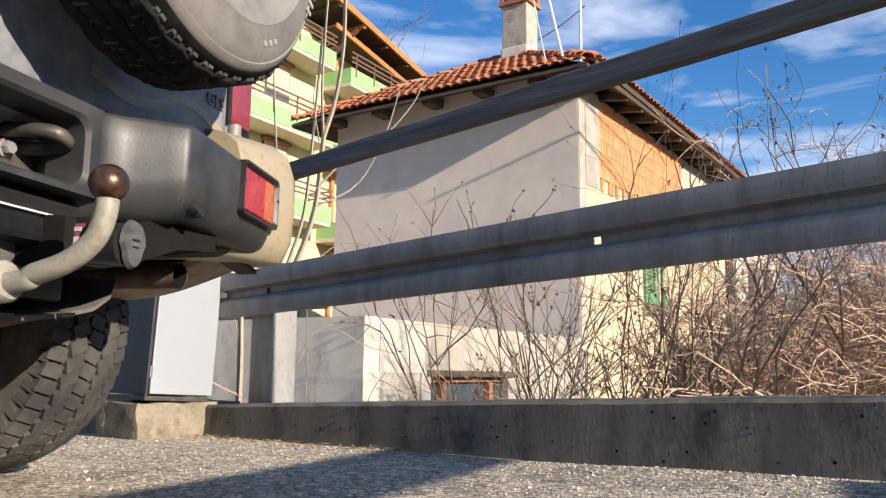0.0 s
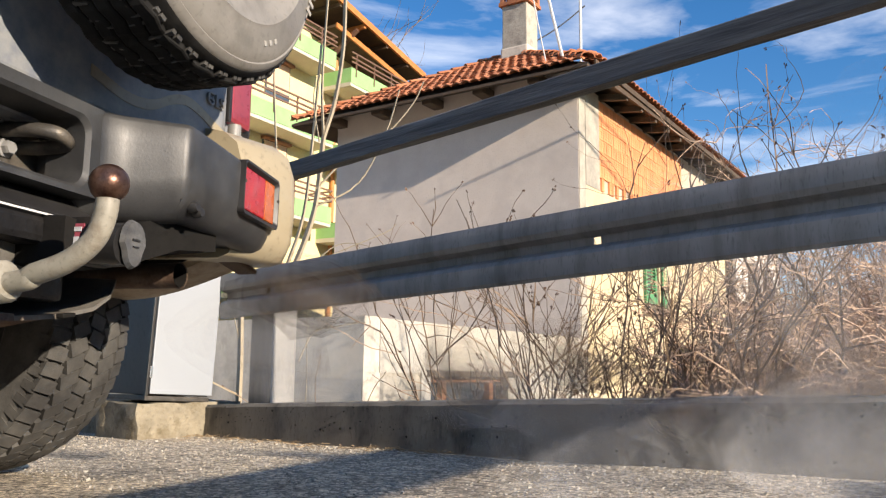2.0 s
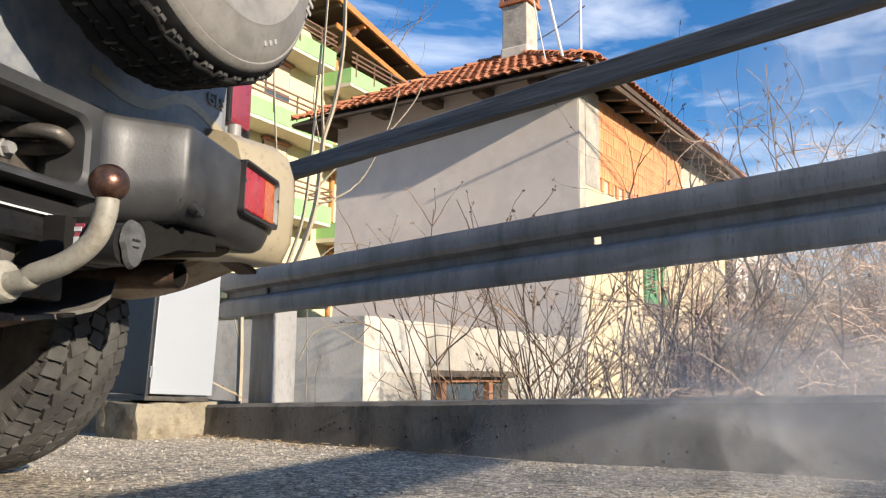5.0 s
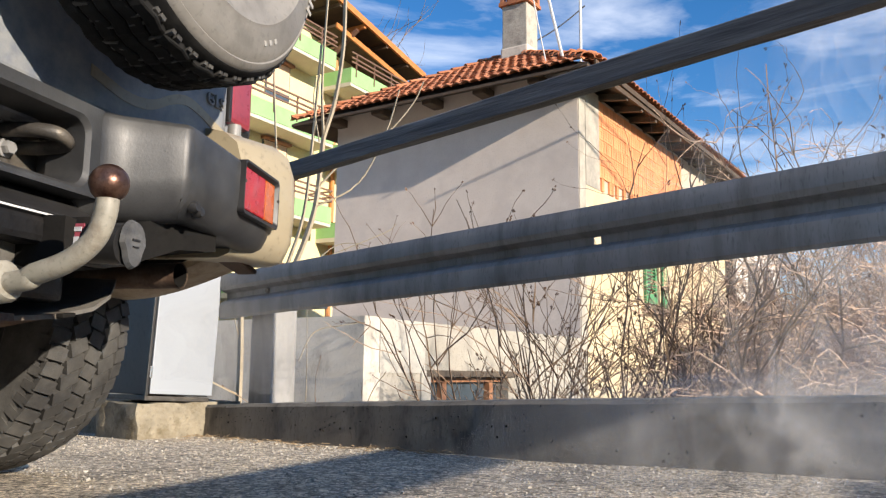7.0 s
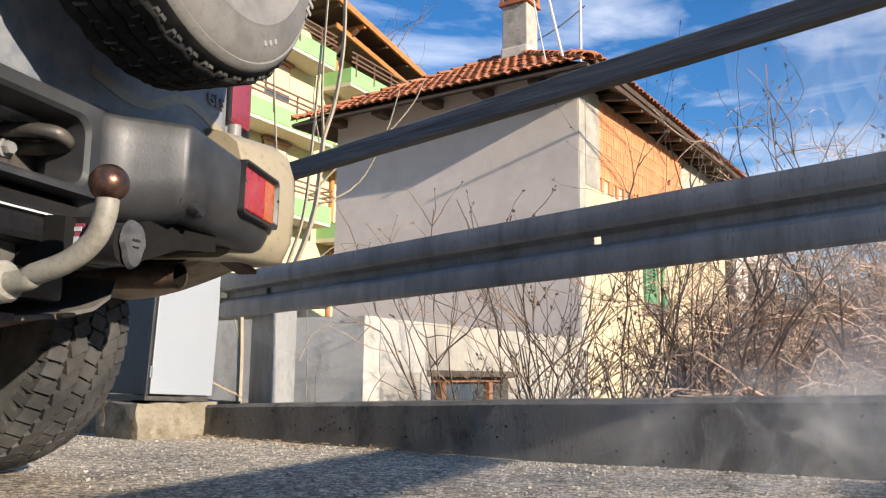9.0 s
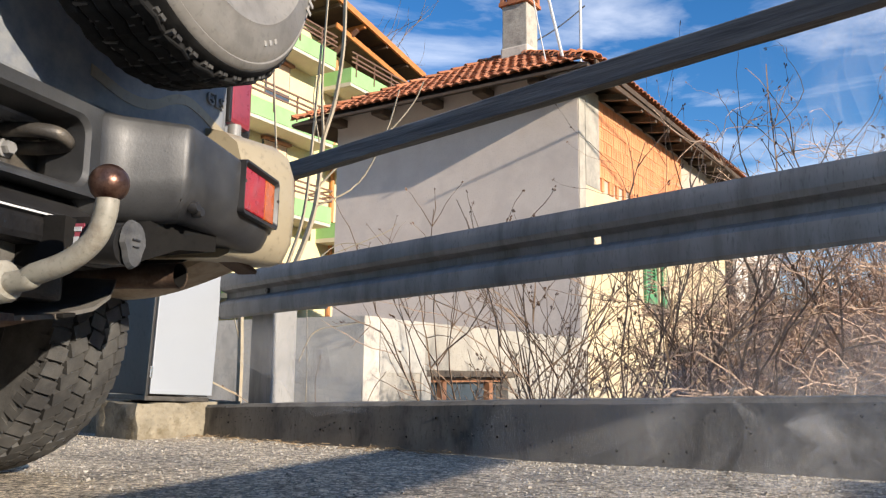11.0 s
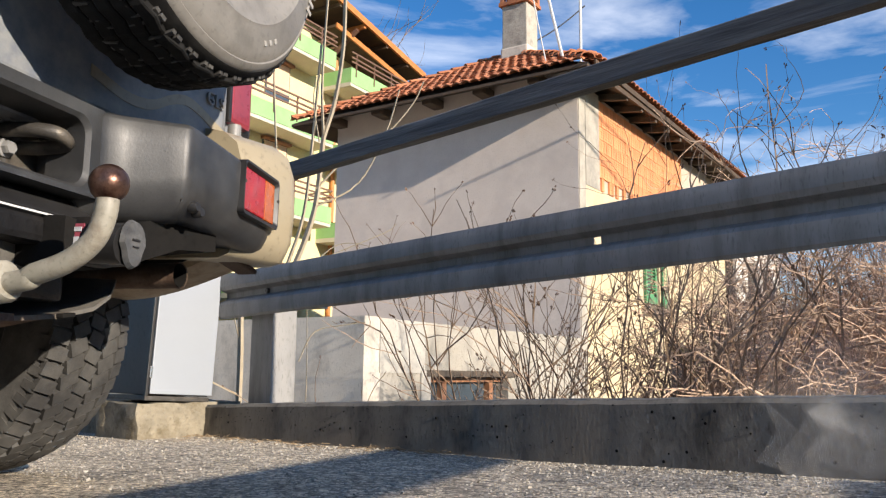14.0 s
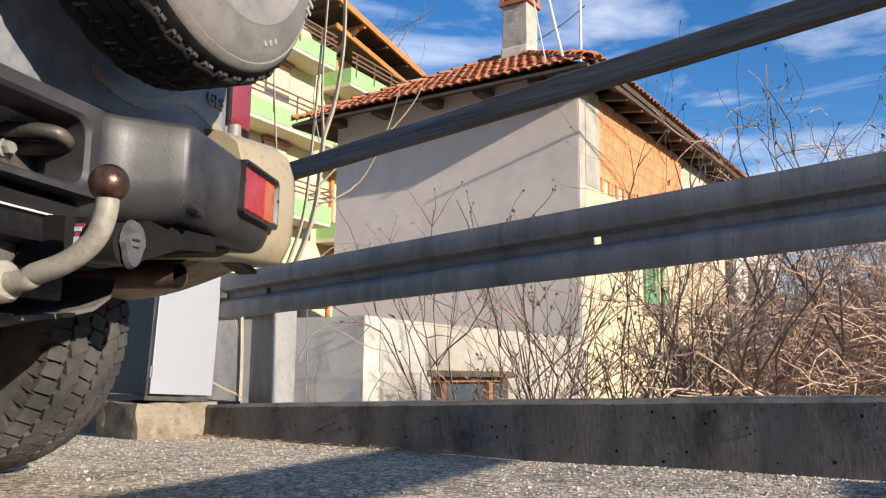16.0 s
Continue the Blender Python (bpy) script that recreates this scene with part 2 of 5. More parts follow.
def smoke(name, colour, thin, thick):
    """Faint veil: lets most light through, thicker where the noise is high."""
    m = bpy.data.materials.new(name)
    m.use_nodes = True
    n, l = m.node_tree.nodes, m.node_tree.links
    n.clear()
    out, mix, tr = n.new("ShaderNodeOutputMaterial"), n.new("ShaderNodeMixShader"), n.new("ShaderNodeBsdfTransparent")
    add, df, tl = n.new("ShaderNodeMixShader"), n.new("ShaderNodeBsdfDiffuse"), n.new("ShaderNodeBsdfTranslucent")
    df.inputs[0].default_value = tl.inputs[0].default_value = (*colour, 1)
    tc, no, mr = n.new("ShaderNodeTexCoord"), n.new("ShaderNodeTexNoise"), n.new("ShaderNodeMapRange")
    no.inputs["Scale"].default_value, no.inputs["Detail"].default_value, no.inputs["Roughness"].default_value = 1.6, 3, 0.5
    no.inputs["Distortion"].default_value = 0.6
    l.new(tc.outputs["Object"], no.inputs["Vector"])
    l.new(no.outputs[0], mr.inputs[0])
    mr.interpolation_type = "SMOOTHSTEP"
    mr.inputs[1].default_value, mr.inputs[2].default_value, mr.inputs[3].default_value, mr.inputs[4].default_value = 0.36, 0.80, thin, thick
    l.new(df.outputs[0], add.inputs[1])
    l.new(tl.outputs[0], add.inputs[2])
    l.new(mr.outputs[0], mix.inputs[0])
    l.new(tr.outputs[0], mix.inputs[1])
    l.new(add.outputs[0], mix.inputs[2])
    l.new(mix.outputs[0], out.inputs[0])
    return m


SOOT = smoke("sooty exhaust smoke", (0.16, 0.122, 0.09), 0.0, 0.32)
SMOKE = smoke("grey exhaust smoke", (0.74, 0.73, 0.72), 0.0, 0.055)
HAZE = smoke("thin exhaust haze", (0.88, 0.88, 0.88), 0.0, 0.042)
scene.cycles.transparent_max_bounces = 256


# ---- mesh helpers ----
def part(name, bm, material, parent=None, label="", smooth=None):
    """Links a bmesh as one mesh object, under a thing or a part."""
    bmesh.ops.recalc_face_normals(bm, faces=bm.faces)
    me = bpy.data.meshes.new(name)
    bm.to_mesh(me)
    bm.free()
    me.materials.append(material)
    if smooth is not None:
        me.shade_smooth() if smooth >= 180 else me.set_sharp_from_angle(angle=radians(smooth))
        if smooth < 180:
            me.polygons.foreach_set("use_smooth", [True] * len(me.polygons))
            me.set_sharp_from_angle(angle=radians(smooth))
    ob = new(name, me)
    ob.parent = parent
    if label:
        ob["label"] = label
    return ob


def thing(name, m, label, category, group="", kind=""):
    ob = new(name)
    ob.matrix_world = m
    ob.empty_display_size = 0.1
    return tagged(ob, label, category, group, kind)


def box(bm, c, s, m=None, bevel=0.0):
    """A box of size s about c, turned by m about c, its edges rounded by bevel."""
    r = bmesh.ops.create_cube(bm, size=1.0, matrix=Matrix.Translation(c) @ (m or Matrix()) @ Matrix.Diagonal((*s, 1)))
    if bevel:
        edges = {e for v in r["verts"] for e in v.link_edges}
        bmesh.ops.bevel(bm, geom=list(edges), offset=bevel, segments=2, affect="EDGES", profile=0.6)
    return bm


def boxes(*items):
    bm = bmesh.new()
    for it in items:
        box(bm, *it)
    return bm


def skin(bm, rings, close=True, caps=True):
    """Joins rings of points, one after the other."""
    vs = [[bm.verts.new(p) for p in r] for r in rings]
    k = len(vs[0])
    for a, b in zip(vs, vs[1:]):
        for i in range(k if close else k - 1):
            bm.faces.new((a[i], a[(i + 1) % k], b[(i + 1) % k], b[i]))
    if caps and close:
        bm.faces.new(vs[0][::-1])
        bm.faces.new(vs[-1])
    return bm


def tube(bm, pts, radii, n=6, caps=True):
    """A round bar along pts with a radius at each."""
    pts = [Vector(p) for p in pts]
    if isinstance(radii, (int, float)):
        radii = [radii] * len(pts)
    rings, up = [], None
    for i, p in enumerate(pts):
        d = (pts[min(i + 1, len(pts) - 1)] - pts[max(i - 1, 0)]).normalized()
        if up is None:
            up = Vector((0, 0, 1)) if abs(d.z) < 0.9 else Vector((1, 0, 0))
        side = d.cross(up)
        side = side.normalized() if side.length > 1e-6 else d.orthogonal().normalized()
        up = side.cross(d).normalized()
        rings.append([p + (side * math.cos(a) + up * math.sin(a)) * radii[i] for a in (2 * math.pi * j / n for j in range(n))])
    return skin(bm, rings, True, caps)


def smooth_path(pts, per=6):
    """A rounded line through pts."""
    pts = [Vector(p) for p in pts]
    q = [pts[0] * 2 - pts[1]] + pts + [pts[-1] * 2 - pts[-2]]
    out = []
    for i in range(1, len(q) - 2):
        for j in range(per):
            t = j / per
            out.append(0.5 * (2 * q[i] + (q[i + 1] - q[i - 1]) * t + (2 * q[i - 1] - 5 * q[i] + 4 * q[i + 1] - q[i + 2]) * t * t
                              + (3 * q[i] - q[i - 1] - 3 * q[i + 1] + q[i + 2]) * t ** 3))
    return out + [pts[-1]]


def lathe(bm, profile, n=48, axis="Y", centre=(0, 0, 0)):
    """Turns a profile of (radius, along) about an axis through centre."""
    rings = []
    for r, h in profile:
        ring = []
        for j in range(n):
            a = 2 * math.pi * j / n
            u, v = r * math.cos(a), r * math.sin(a)
            p = {"Y": (u, h, v), "X": (h, u, v), "Z": (u, v, h)}[axis]
            ring.append(Vector(p) + Vector(centre))
        rings.append(ring)
    return skin(bm, rings, True, True)


def slab(bm, outline, z0, z1):
    """An upright prism over an outline of (x, y)."""
    return skin(bm, [[(x, y, z0) for x, y in outline], [(x, y, z1) for x, y in outline]])


class Twigs:
    """Gathers tapering three-sided twigs into one mesh."""

    def __init__(self):
        self.v, self.f, self.tips = [], [], []

    def add(self, pts, r0, r1):
        n, k0 = len(pts), len(self.v)
        for i, p in enumerate(pts):
            d = (pts[min(i + 1, n - 1)] - pts[max(i - 1, 0)]).normalized()
            s = d.orthogonal().normalized()
            q = d.cross(s)
            r = r0 + (r1 - r0) * i / (n - 1)
            for a in (0, 2.094, 4.189):
                self.v.append(p + (s * math.cos(a) + q * math.sin(a)) * r)
        for i in range(n - 1):
            for j in range(3):
                a, b = k0 + 3 * i + j, k0 + 3 * i + (j + 1) % 3
                self.f.append((a, b, b + 3, a + 3))
        self.f.append((k0 + 3 * n - 3, k0 + 3 * n - 2, k0 + 3 * n - 1))

    def mesh(self, name, material, parent, label=""):
        me = bpy.data.meshes.new(name)
        me.from_pydata([tuple(v) for v in self.v], [], self.f)
        me.materials.append(material)
        ob = new(name, me)
        ob.parent = parent
        if label:
            ob["label"] = label
        return ob


# ---- ground, road, kerb and railing ----
KERB = pose(0.416, 2.289, 0, 0, 0, -43.0)         # x runs along the kerb, y away from the road
HOUSE = pose(-2.29, 17.06, 0, 0, 0, -33.4)        # x along the front wall, y along the side wall
LOW = -1.2                                        # level of the gardens below the road


def road_z(s):
    return 0.008 + (0.022 if s < 0 else 0.038) * max(-4, min(1.5, s))


def build_ground():
    bm = bmesh.new()
    bmesh.ops.create_grid(bm, x_segments=60, y_segments=60, size=900)
    for v in bm.verts:
        d = math.hypot(v.co.x, v.co.y)
        v.co.z = LOW + max(0, d - 90) * 0.12 * (0.6 + 0.4 * noise.noise(v.co * 0.006)) if d > 90 else LOW
    tagged(part("ground", bm, EARTH), "brown winter soil and thin grass below the road", "ground", kind="structure")
    bm = bmesh.new()
    rings = []
    for s in [-30, -4] + [-3.9 + 0.1 * i for i in range(60)] + [4, 30]:
        ys = [-30, -4] + [-3.9 + 0.1 * i for i in range(39)] + [0.0, 0.1]
        rings.append([(s, y, road_z(s) + (0.004 * noise.noise(Vector((s * 2.1, y * 2.1, 0))) if abs(s) < 4 else 0)) for y in ys] + [(s, 0.1, LOW - 0.1), (s, -30, LOW - 0.1)])
    skin(bm, rings)
    ob = part("road", bm, ASPHALT)
    ob.matrix_world = KERB
    tagged(ob, "pale worn asphalt with coarse exposed chippings", "road", kind="structure")
    # loose chippings and litter along the kerb foot
    rng = random.Random(11)
    stones = Twigs()
    for i in range(9000):
        s = rng.uniform(-2.5, 1.3)
        y = -abs(rng.gauss(0, 0.10)) - 0.012 if i % 4 == 0 else -rng.uniform(0.01, 1.15)
        r = rng.uniform(0.0012, 0.0032) * (1.8 if rng.random() < 0.05 else 1)
        d = Vector((rng.uniform(-1, 1), rng.uniform(-1, 1), rng.uniform(-0.3, 0.3))).normalized()
        q = Vector((s, y, road_z(s) + 0.004 * noise.noise(Vector((s * 2.1, y * 2.1, 0))) + r * rng.uniform(-0.1, 0.5)))
        stones.add([q - d * r, q - d * r * 0.3, q + d * r * 0.6, q + d * r], r * 0.85, r * 0.55)
    ob = stones.mesh("loose_chippings", CHIP, None)
    ob.matrix_world = KERB
    tagged(ob, "pale loose stone chippings on the asphalt", "gravel", kind="stuff")
    bm = bmesh.new()
    for i in range(300):
        s, y = rng.uniform(-2.2, -0.5), -abs(rng.gauss(0, 0.06)) - 0.02
        a, ln = rng.uniform(0, 6.3), rng.uniform(0.01, 0.04)
        z = road_z(s) + rng.uniform(0.002, 0.012)
        tube(bm, [(s, y, z), (s + ln * math.cos(a), y + ln * math.sin(a), z + rng.uniform(-0.003, 0.006))], 0.0009, 3)
    ob = part("dry_litter", bm, STRAW)
    ob.matrix_world = KERB
    tagged(ob, "dry straw and leaf litter along the kerb foot", "litter", kind="stuff")


def build_kerb():
    bm = bmesh.new()
    rings, rng = [], random.Random(3)
    for i in range(150):
        s = -1.975 + 0.06 * i
        top = 0.181 + 0.041 * min(s, 3) + rng.uniform(-0.002, 0.002)
        y = rng.uniform(-0.0015, 0.0015)
        rings.append([(s, y, LOW), (s, y, 0.02), (s, y, top - 0.012), (s, y + 0.012, top), (s, 0.19, top + 0.003), (s, 0.2, top - 0.01), (s, 0.2, LOW)])
    skin(bm, rings)
    ob = part("kerb", bm, CONCRETE, smooth=40)
    ob.matrix_world = KERB
    tagged(ob, "grey cast concrete kerb wall with pitted face", "kerb wall", kind="structure")
    # casting holes in the kerb's face: small studs, the holes' shade in their colour
    bm = bmesh.new()
    for i in range(170):
        s = rng.uniform(-1.9, 1.2)
        z = rng.uniform(0.03, 0.17 + 0.04 * s)
        r = rng.choice((0.001, 0.0015, 0.002, 0.0025, 0.0042))
        lathe(bm, [(0.0003, -0.0022), (r, -0.0022), (r, 0.002), (0.0003, 0.002)], 7, "Y", (s, 0, z))
    ob = part("kerb_pits", bm, SHADE_BLACK)
    ob.matrix_world = KERB
    tagged(ob, "dark casting pits in the kerb face", "kerb pits", kind="stuff")


BARRIER = KERB @ pose(0, 0.03, 0, 0, 0, -1.0)


def build_barrier():
    t = thing("crash_barrier", BARRIER, "grey galvanised steel crash barrier with a weathered top rail", "crash barrier")
    prof = [(0.004, 0.100), (0.010, 0.102), (0.014, 0.094), (0.017, 0.070), (0.016, 0.046), (0.008, 0.030), (-0.020, 0.020), (-0.0225, 0.0165), (-0.0235, -0.0045),
            (-0.018, -0.010), (0.006, -0.020), (0.014, -0.034), (0.016, -0.060), (0.013, -0.088), (0.006, -0.098)]
    ring = [(-o, z) for o, z in prof] + [(-o + 0.004, z) for o, z in reversed(prof)]
    bm = bmesh.new()
    stations = sorted([-1.985 + 6.2 * i / 40 for i in range(41)] + [-0.0225, 0.0025])
    k = len(ring)
    vs = [[bm.verts.new((s, y, 0.627 + 0.0275 * s + z)) for y, z in ring] for s in stations]
    hole, front = stations.index(-0.0225), 7
    back = k - 2 - front
    for i, (p, q) in enumerate(zip(vs, vs[1:])):
        for j in range(k):
            if not (i == hole and j in (front, back)):
                bm.faces.new((p[j], p[(j + 1) % k], q[(j + 1) % k], q[j]))
    p, q = vs[hole], vs[hole + 1]
    for a, b in (((p, front), (p, front + 1)), ((q, front), (q, front + 1)), ((p, front), (q, front)), ((p, front + 1), (q, front + 1))):
        bm.faces.new((a[0][a[1]], b[0][b[1]], b[0][k - 1 - b[1]], a[0][k - 1 - a[1]]))
    bm.faces.new(vs[0][::-1])
    bm.faces.new(vs[-1])
    beam = part("beam", bm, GALV, t, "two-ribbed galvanised beam with a bolt hole", smooth=24)
    for s in (-1.66, 3.2):
        bm = bmesh.new()
        lathe(bm, [(0.0005, 0.012), (0.010, 0.012), (0.012, 0.016), (0.012, 0.026), (0.0005, 0.026)], 8, "Y", (s, 0, 0.633 + 0.0275 * s))
        part("bolt", bm, IRON, beam, "rusty bolt")
    bm = bmesh.new()
    sec = ((-0.022, -0.034), (-0.022, 0.030), (-0.018, 0.035), (0.018, 0.035), (0.022, 0.03), (0.022, -0.034))
    rng = random.Random(5)
    skin(bm, [[(s, y + rng.uniform(-0.0008, 0.0008), 1.112 + 0.023 * s + z + rng.uniform(-0.0008, 0.0008)) for y, z in sec] for s in [-1.62 + 0.12 * i for i in range(50)]])
    part("top_rail", bm, WEATHERED, t, "weathered dark grey rail with lengthwise grain")
    for s in (-1.70, 2.4):
        top = 0.66 + 0.0275 * s
        bm = bmesh.new()
        out = [(-0.075, 0.03), (0.085, 0.03), (0.085, 0.036), (-0.069, 0.036), (-0.069, 0.144), (0.085, 0.144), (0.085, 0.15), (-0.075, 0.15)]
        slab(bm, [(s - x, y) for x, y in out], -0.3, top)
        part("post", bm, GALV, t, "galvanised channel post")
    for s in (2.4, 4.2):
        part("rail_stand", boxes(((s, 0.04, 0.85), (0.03, 0.03, 0.62))), GALV, t)


def build_cabinet():
    base = KERB @ pose(-1.99, 0, 0.113)
    t = thing("meter_cabinet", base @ pose(0, -0.12, 0, -2.4), "white enamelled steel meter cabinet on a stone base", "utility cabinet")
    # the door faces the sun; the flank, towards the road, has its shade painted in
    part("body", boxes(((-0.20, 0.005, 0.31), (0.36, 0.29, 0.57), None, 0.004)), SHADED_METAL, t, "cabinet flank coloured dark as its shaded side")
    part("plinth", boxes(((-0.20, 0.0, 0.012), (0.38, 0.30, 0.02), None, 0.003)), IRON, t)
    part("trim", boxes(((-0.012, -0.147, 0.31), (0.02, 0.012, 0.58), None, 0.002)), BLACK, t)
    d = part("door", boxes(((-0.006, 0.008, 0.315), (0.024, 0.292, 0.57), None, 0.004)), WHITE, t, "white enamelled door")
    for z in (0.5, 0.12):
        part("hinge", boxes(((-0.004, -0.139, z), (0.02, 0.012, 0.05), None, 0.002)), CHROME, d)
    b = thing("stone_base", base, "yellowed lichen-stained stone block at the kerb's end", "stone block")
    for nm, c, s in (("block", (-0.17, -0.06, -0.12), (0.37, 0.50, 0.235)), ("side_block", (-0.66, -0.02, -0.12), (0.58, 0.34, 0.235))):
        bm = boxes((c, s))
        bmesh.ops.subdivide_edges(bm, edges=bm.edges, cuts=9, use_grid_fill=True)
        for v in bm.verts:
            v.co += noise.noise_vector(v.co * 11) * 0.014 + noise.noise_vector(v.co * 33) * 0.008
            v.co.z = min(v.co.z, -0.001)
        part(nm, bm, OLD_STONE, b, smooth=60)


def build_shadow_wall():
    """An added plain wall, out of sight towards the sun, that casts the road's shadow bands."""
    a, b = Vector((2.40, 0.30)), Vector((-0.41, -0.91))
    m = Matrix.Translation((a.x, a.y, 0)) @ Matrix.Rotation(math.atan2(b.y, b.x), 4, "Z")
    # heights of wall, gap and beam set where the shade bands fall
    bm = boxes(((2.5, 0, 0.30), (5.0, 0.05, 0.90)), ((2.5, 0, 1.112), (5.0, 0.05, 0.165)))
    for x in (1.9, 3.4, 4.95):
        box(bm, (x, 0, 0.89), (0.06, 0.04, 0.32))
    ob = part("wall_east", bm, CONCRETE)
    ob.matrix_world = m
    tagged(ob, "added unseen low wall with a long opening that casts bands of shade", "wall", kind="structure")


build_ground()
build_kerb()
build_barrier()
build_cabinet()
build_shadow_wall()


# ---- houses ----
def pierced(x0, x1, y0, y1, z0, z1, holes):
    """One wall along y, with openings (y0, y1, z0, z1) through it."""
    ys = sorted({y0, y1, *[h[0] for h in holes], *[h[1] for h in holes]})
    zs = sorted({z0, z1, *[h[2] for h in holes], *[h[3] for h in holes]})
    bm = bmesh.new()
    v = {(i, j, k): bm.verts.new((x, y, z)) for i, x in enumerate((x0, x1)) for j, y in enumerate(ys) for k, z in enumerate(zs)}

    def solid(j, k):
        if not (0 <= j < len(ys) - 1 and 0 <= k < len(zs) - 1):
            return False
        cy, cz = (ys[j] + ys[j + 1]) / 2, (zs[k] + zs[k + 1]) / 2
        return not any(h[0] < cy < h[1] and h[2] < cz < h[3] for h in holes)
    for j in range(len(ys) - 1):
        for k in range(len(zs) - 1):
            if not solid(j, k):
                continue
            for i in (0, 1):
                bm.faces.new((v[i, j, k], v[i, j + 1, k], v[i, j + 1, k + 1], v[i, j, k + 1]))
            for dj, dk, p, q in ((-1, 0, (j, k), (j, k + 1)), (1, 0, (j + 1, k), (j + 1, k + 1)), (0, -1, (j, k), (j + 1, k)), (0, 1, (j, k + 1), (j + 1, k + 1))):
                if not solid(j + dj, k + dk):
                    bm.faces.new((v[0, *p], v[1, *p], v[1, *q], v[0, *q]))
    return bm


def tile_mesh():
    """One curved clay tile, 0.2 m wide and 0.42 m long, running up +y."""
    bm = bmesh.new()
    rings = []
    for y, k in ((0, 1.0), (0.42, 0.82)):
        arc = [(0.105 * k * math.cos(a), y, 0.062 * k * math.sin(a) + (0.03 if y == 0 else 0.0)) for a in [math.pi * i / 6 for i in range(7)]]
        inn = [(0.088 * k * math.cos(a), y, 0.048 * k * math.sin(a) + (0.03 if y == 0 else 0.0)) for a in [math.pi * i / 6 for i in range(7)]]
        rings.append(arc + inn[::-1])
    skin(bm, rings)
    me = bpy.data.meshes.new("tile")
    bmesh.ops.recalc_face_normals(bm, faces=bm.faces)
    bm.to_mesh(me)
    bm.free()
    me.materials.append(TILE)
    return me


def build_house():
    t = thing("old_house", HOUSE, "old house with grey render, yellow side and hipped tile roof", "house")
    W, D, EV = 5.57, 9.6, 5.42
    part("front_wall", boxes(((W / 2, 0.15, (EV + 0.30 + LOW) / 2), (W, 0.3, EV + 0.30 - LOW))), STUCCO, t, "grey rendered wall")
    win, door = (3.15, 4.15, 1.62, 3.1), (4.75, 6.85, LOW + 0.05, 0.78)
    part("side_wall", pierced(W - 0.3, W, 0.3, D, LOW, 3.6, [win, door]), YELLOW, t, "flaking yellow side wall")
    part("upper_wall", boxes(((W - 0.17, D / 2 + 0.15, (EV + 3.6) / 2), (0.26, D - 0.3, EV - 3.6))), MORTAR, t)
    part("quoin", boxes(((W - 0.14, 0.62, (EV + 3.6) / 2), (0.30, 0.62, EV - 3.6)), ((W + 0.006, 0.14, 2.2), (0.02, 0.26, 6.4))), CREAM, t, "cream plaster corner strip")
    part("back_wall", boxes(((0.15, D / 2 + 0.15, (EV + LOW) / 2), (0.3, D - 0.3, EV - LOW)), ((W / 2, D - 0.15, (EV + LOW) / 2), (W - 0.6, 0.3, EV - LOW))), STUCCO, t)
    # orange hollow bricks of the upper side wall
    bm = boxes(((0, 0, 0), (0.05, 0.238, 0.112)))
    for k in range(5):
        box(bm, (0.027, -0.095 + 0.0475 * k, 0), (0.008, 0.03, 0.108))
    me = bpy.data.meshes.new("brick")
    bm.to_mesh(me)
    bm.free()
    me.materials.append(BLOCK)
    panel = part("brick_panel", boxes(((W - 0.06, 3.6, 4.5), (0.02, 5.3, 1.75))), MORTAR, t)
    rng = random.Random(8)
    for r in range(7):
        for c in range(41):
            y = 1.0 + 0.122 * c
            if r == 0 and rng.random() < 0.3:
                continue
            b = new("brick", me)
            b.parent = panel
            b.matrix_basis = pose(W - 0.028 + rng.uniform(-0.004, 0.004), y, 3.74 + 0.246 * r, 90 + rng.uniform(-1, 1))
    # shutters and sill
    wn = part("window", boxes(((W - 0.2, 3.65, 2.36), (0.05, 0.96, 1.44))), GLASS_DARK, t)
    part("window_sill", boxes(((W + 0.06, 3.75, 1.55), (0.28, 1.5, 0.09), None, 0.01)), OLD_TIMBER, wn, "grey stone sill")
    for y0, a in ((3.12, 8), (4.2, -60)):
        leaf = part("shutter", boxes(((0, 0.05, 0), (0.05, 0.07, 1.4)), ((0, 0.46, 0), (0.05, 0.07, 1.4)), ((0, 0.255, 0.66), (0.05, 0.4, 0.09)), ((0, 0.255, -0.6), (0.05, 0.4, 0.2))), SHUTTER, t, "green louvred shutter")
        leaf.matrix_basis = pose(W + 0.04, y0, 2.4, 0, 0, -a if a > 0 else 8)
        slat = bpy.data.meshes.new("slat")
        bm = boxes(((0, 0, 0), (0.06, 0.34, 0.012), Matrix.Rotation(radians(35), 4, "Y")))
        bm.to_mesh(slat)
        bm.free()
        slat.materials.append(SHUTTER)
        for k in range(15):
            s = new("slat", slat)
            s.parent = leaf
            s.matrix_basis = pose(0, 0.255, -0.46 + 0.073 * k)
    dr = part("cellar_door", boxes(((W - 0.22, 5.8, -0.2), (0.05, 2.08, 1.95))), SHADE_BLACK, t, "dark cellar doorway")
    part("canopy", boxes(((W + 0.3, 5.75, 0.86), (0.75, 2.5, 0.05), Matrix.Rotation(radians(12), 4, "Y")),), OLD_TIMBER, dr, "grey corrugated canopy")
    # roof
    o, tz, p = 0.55, EV + 0.12, math.tan(radians(29))
    ap = (W + 2 * o) / 2
    top = tz + ap * p
    bm = bmesh.new()

    fo = 0.2624                                   # the front eave reaches one course further down

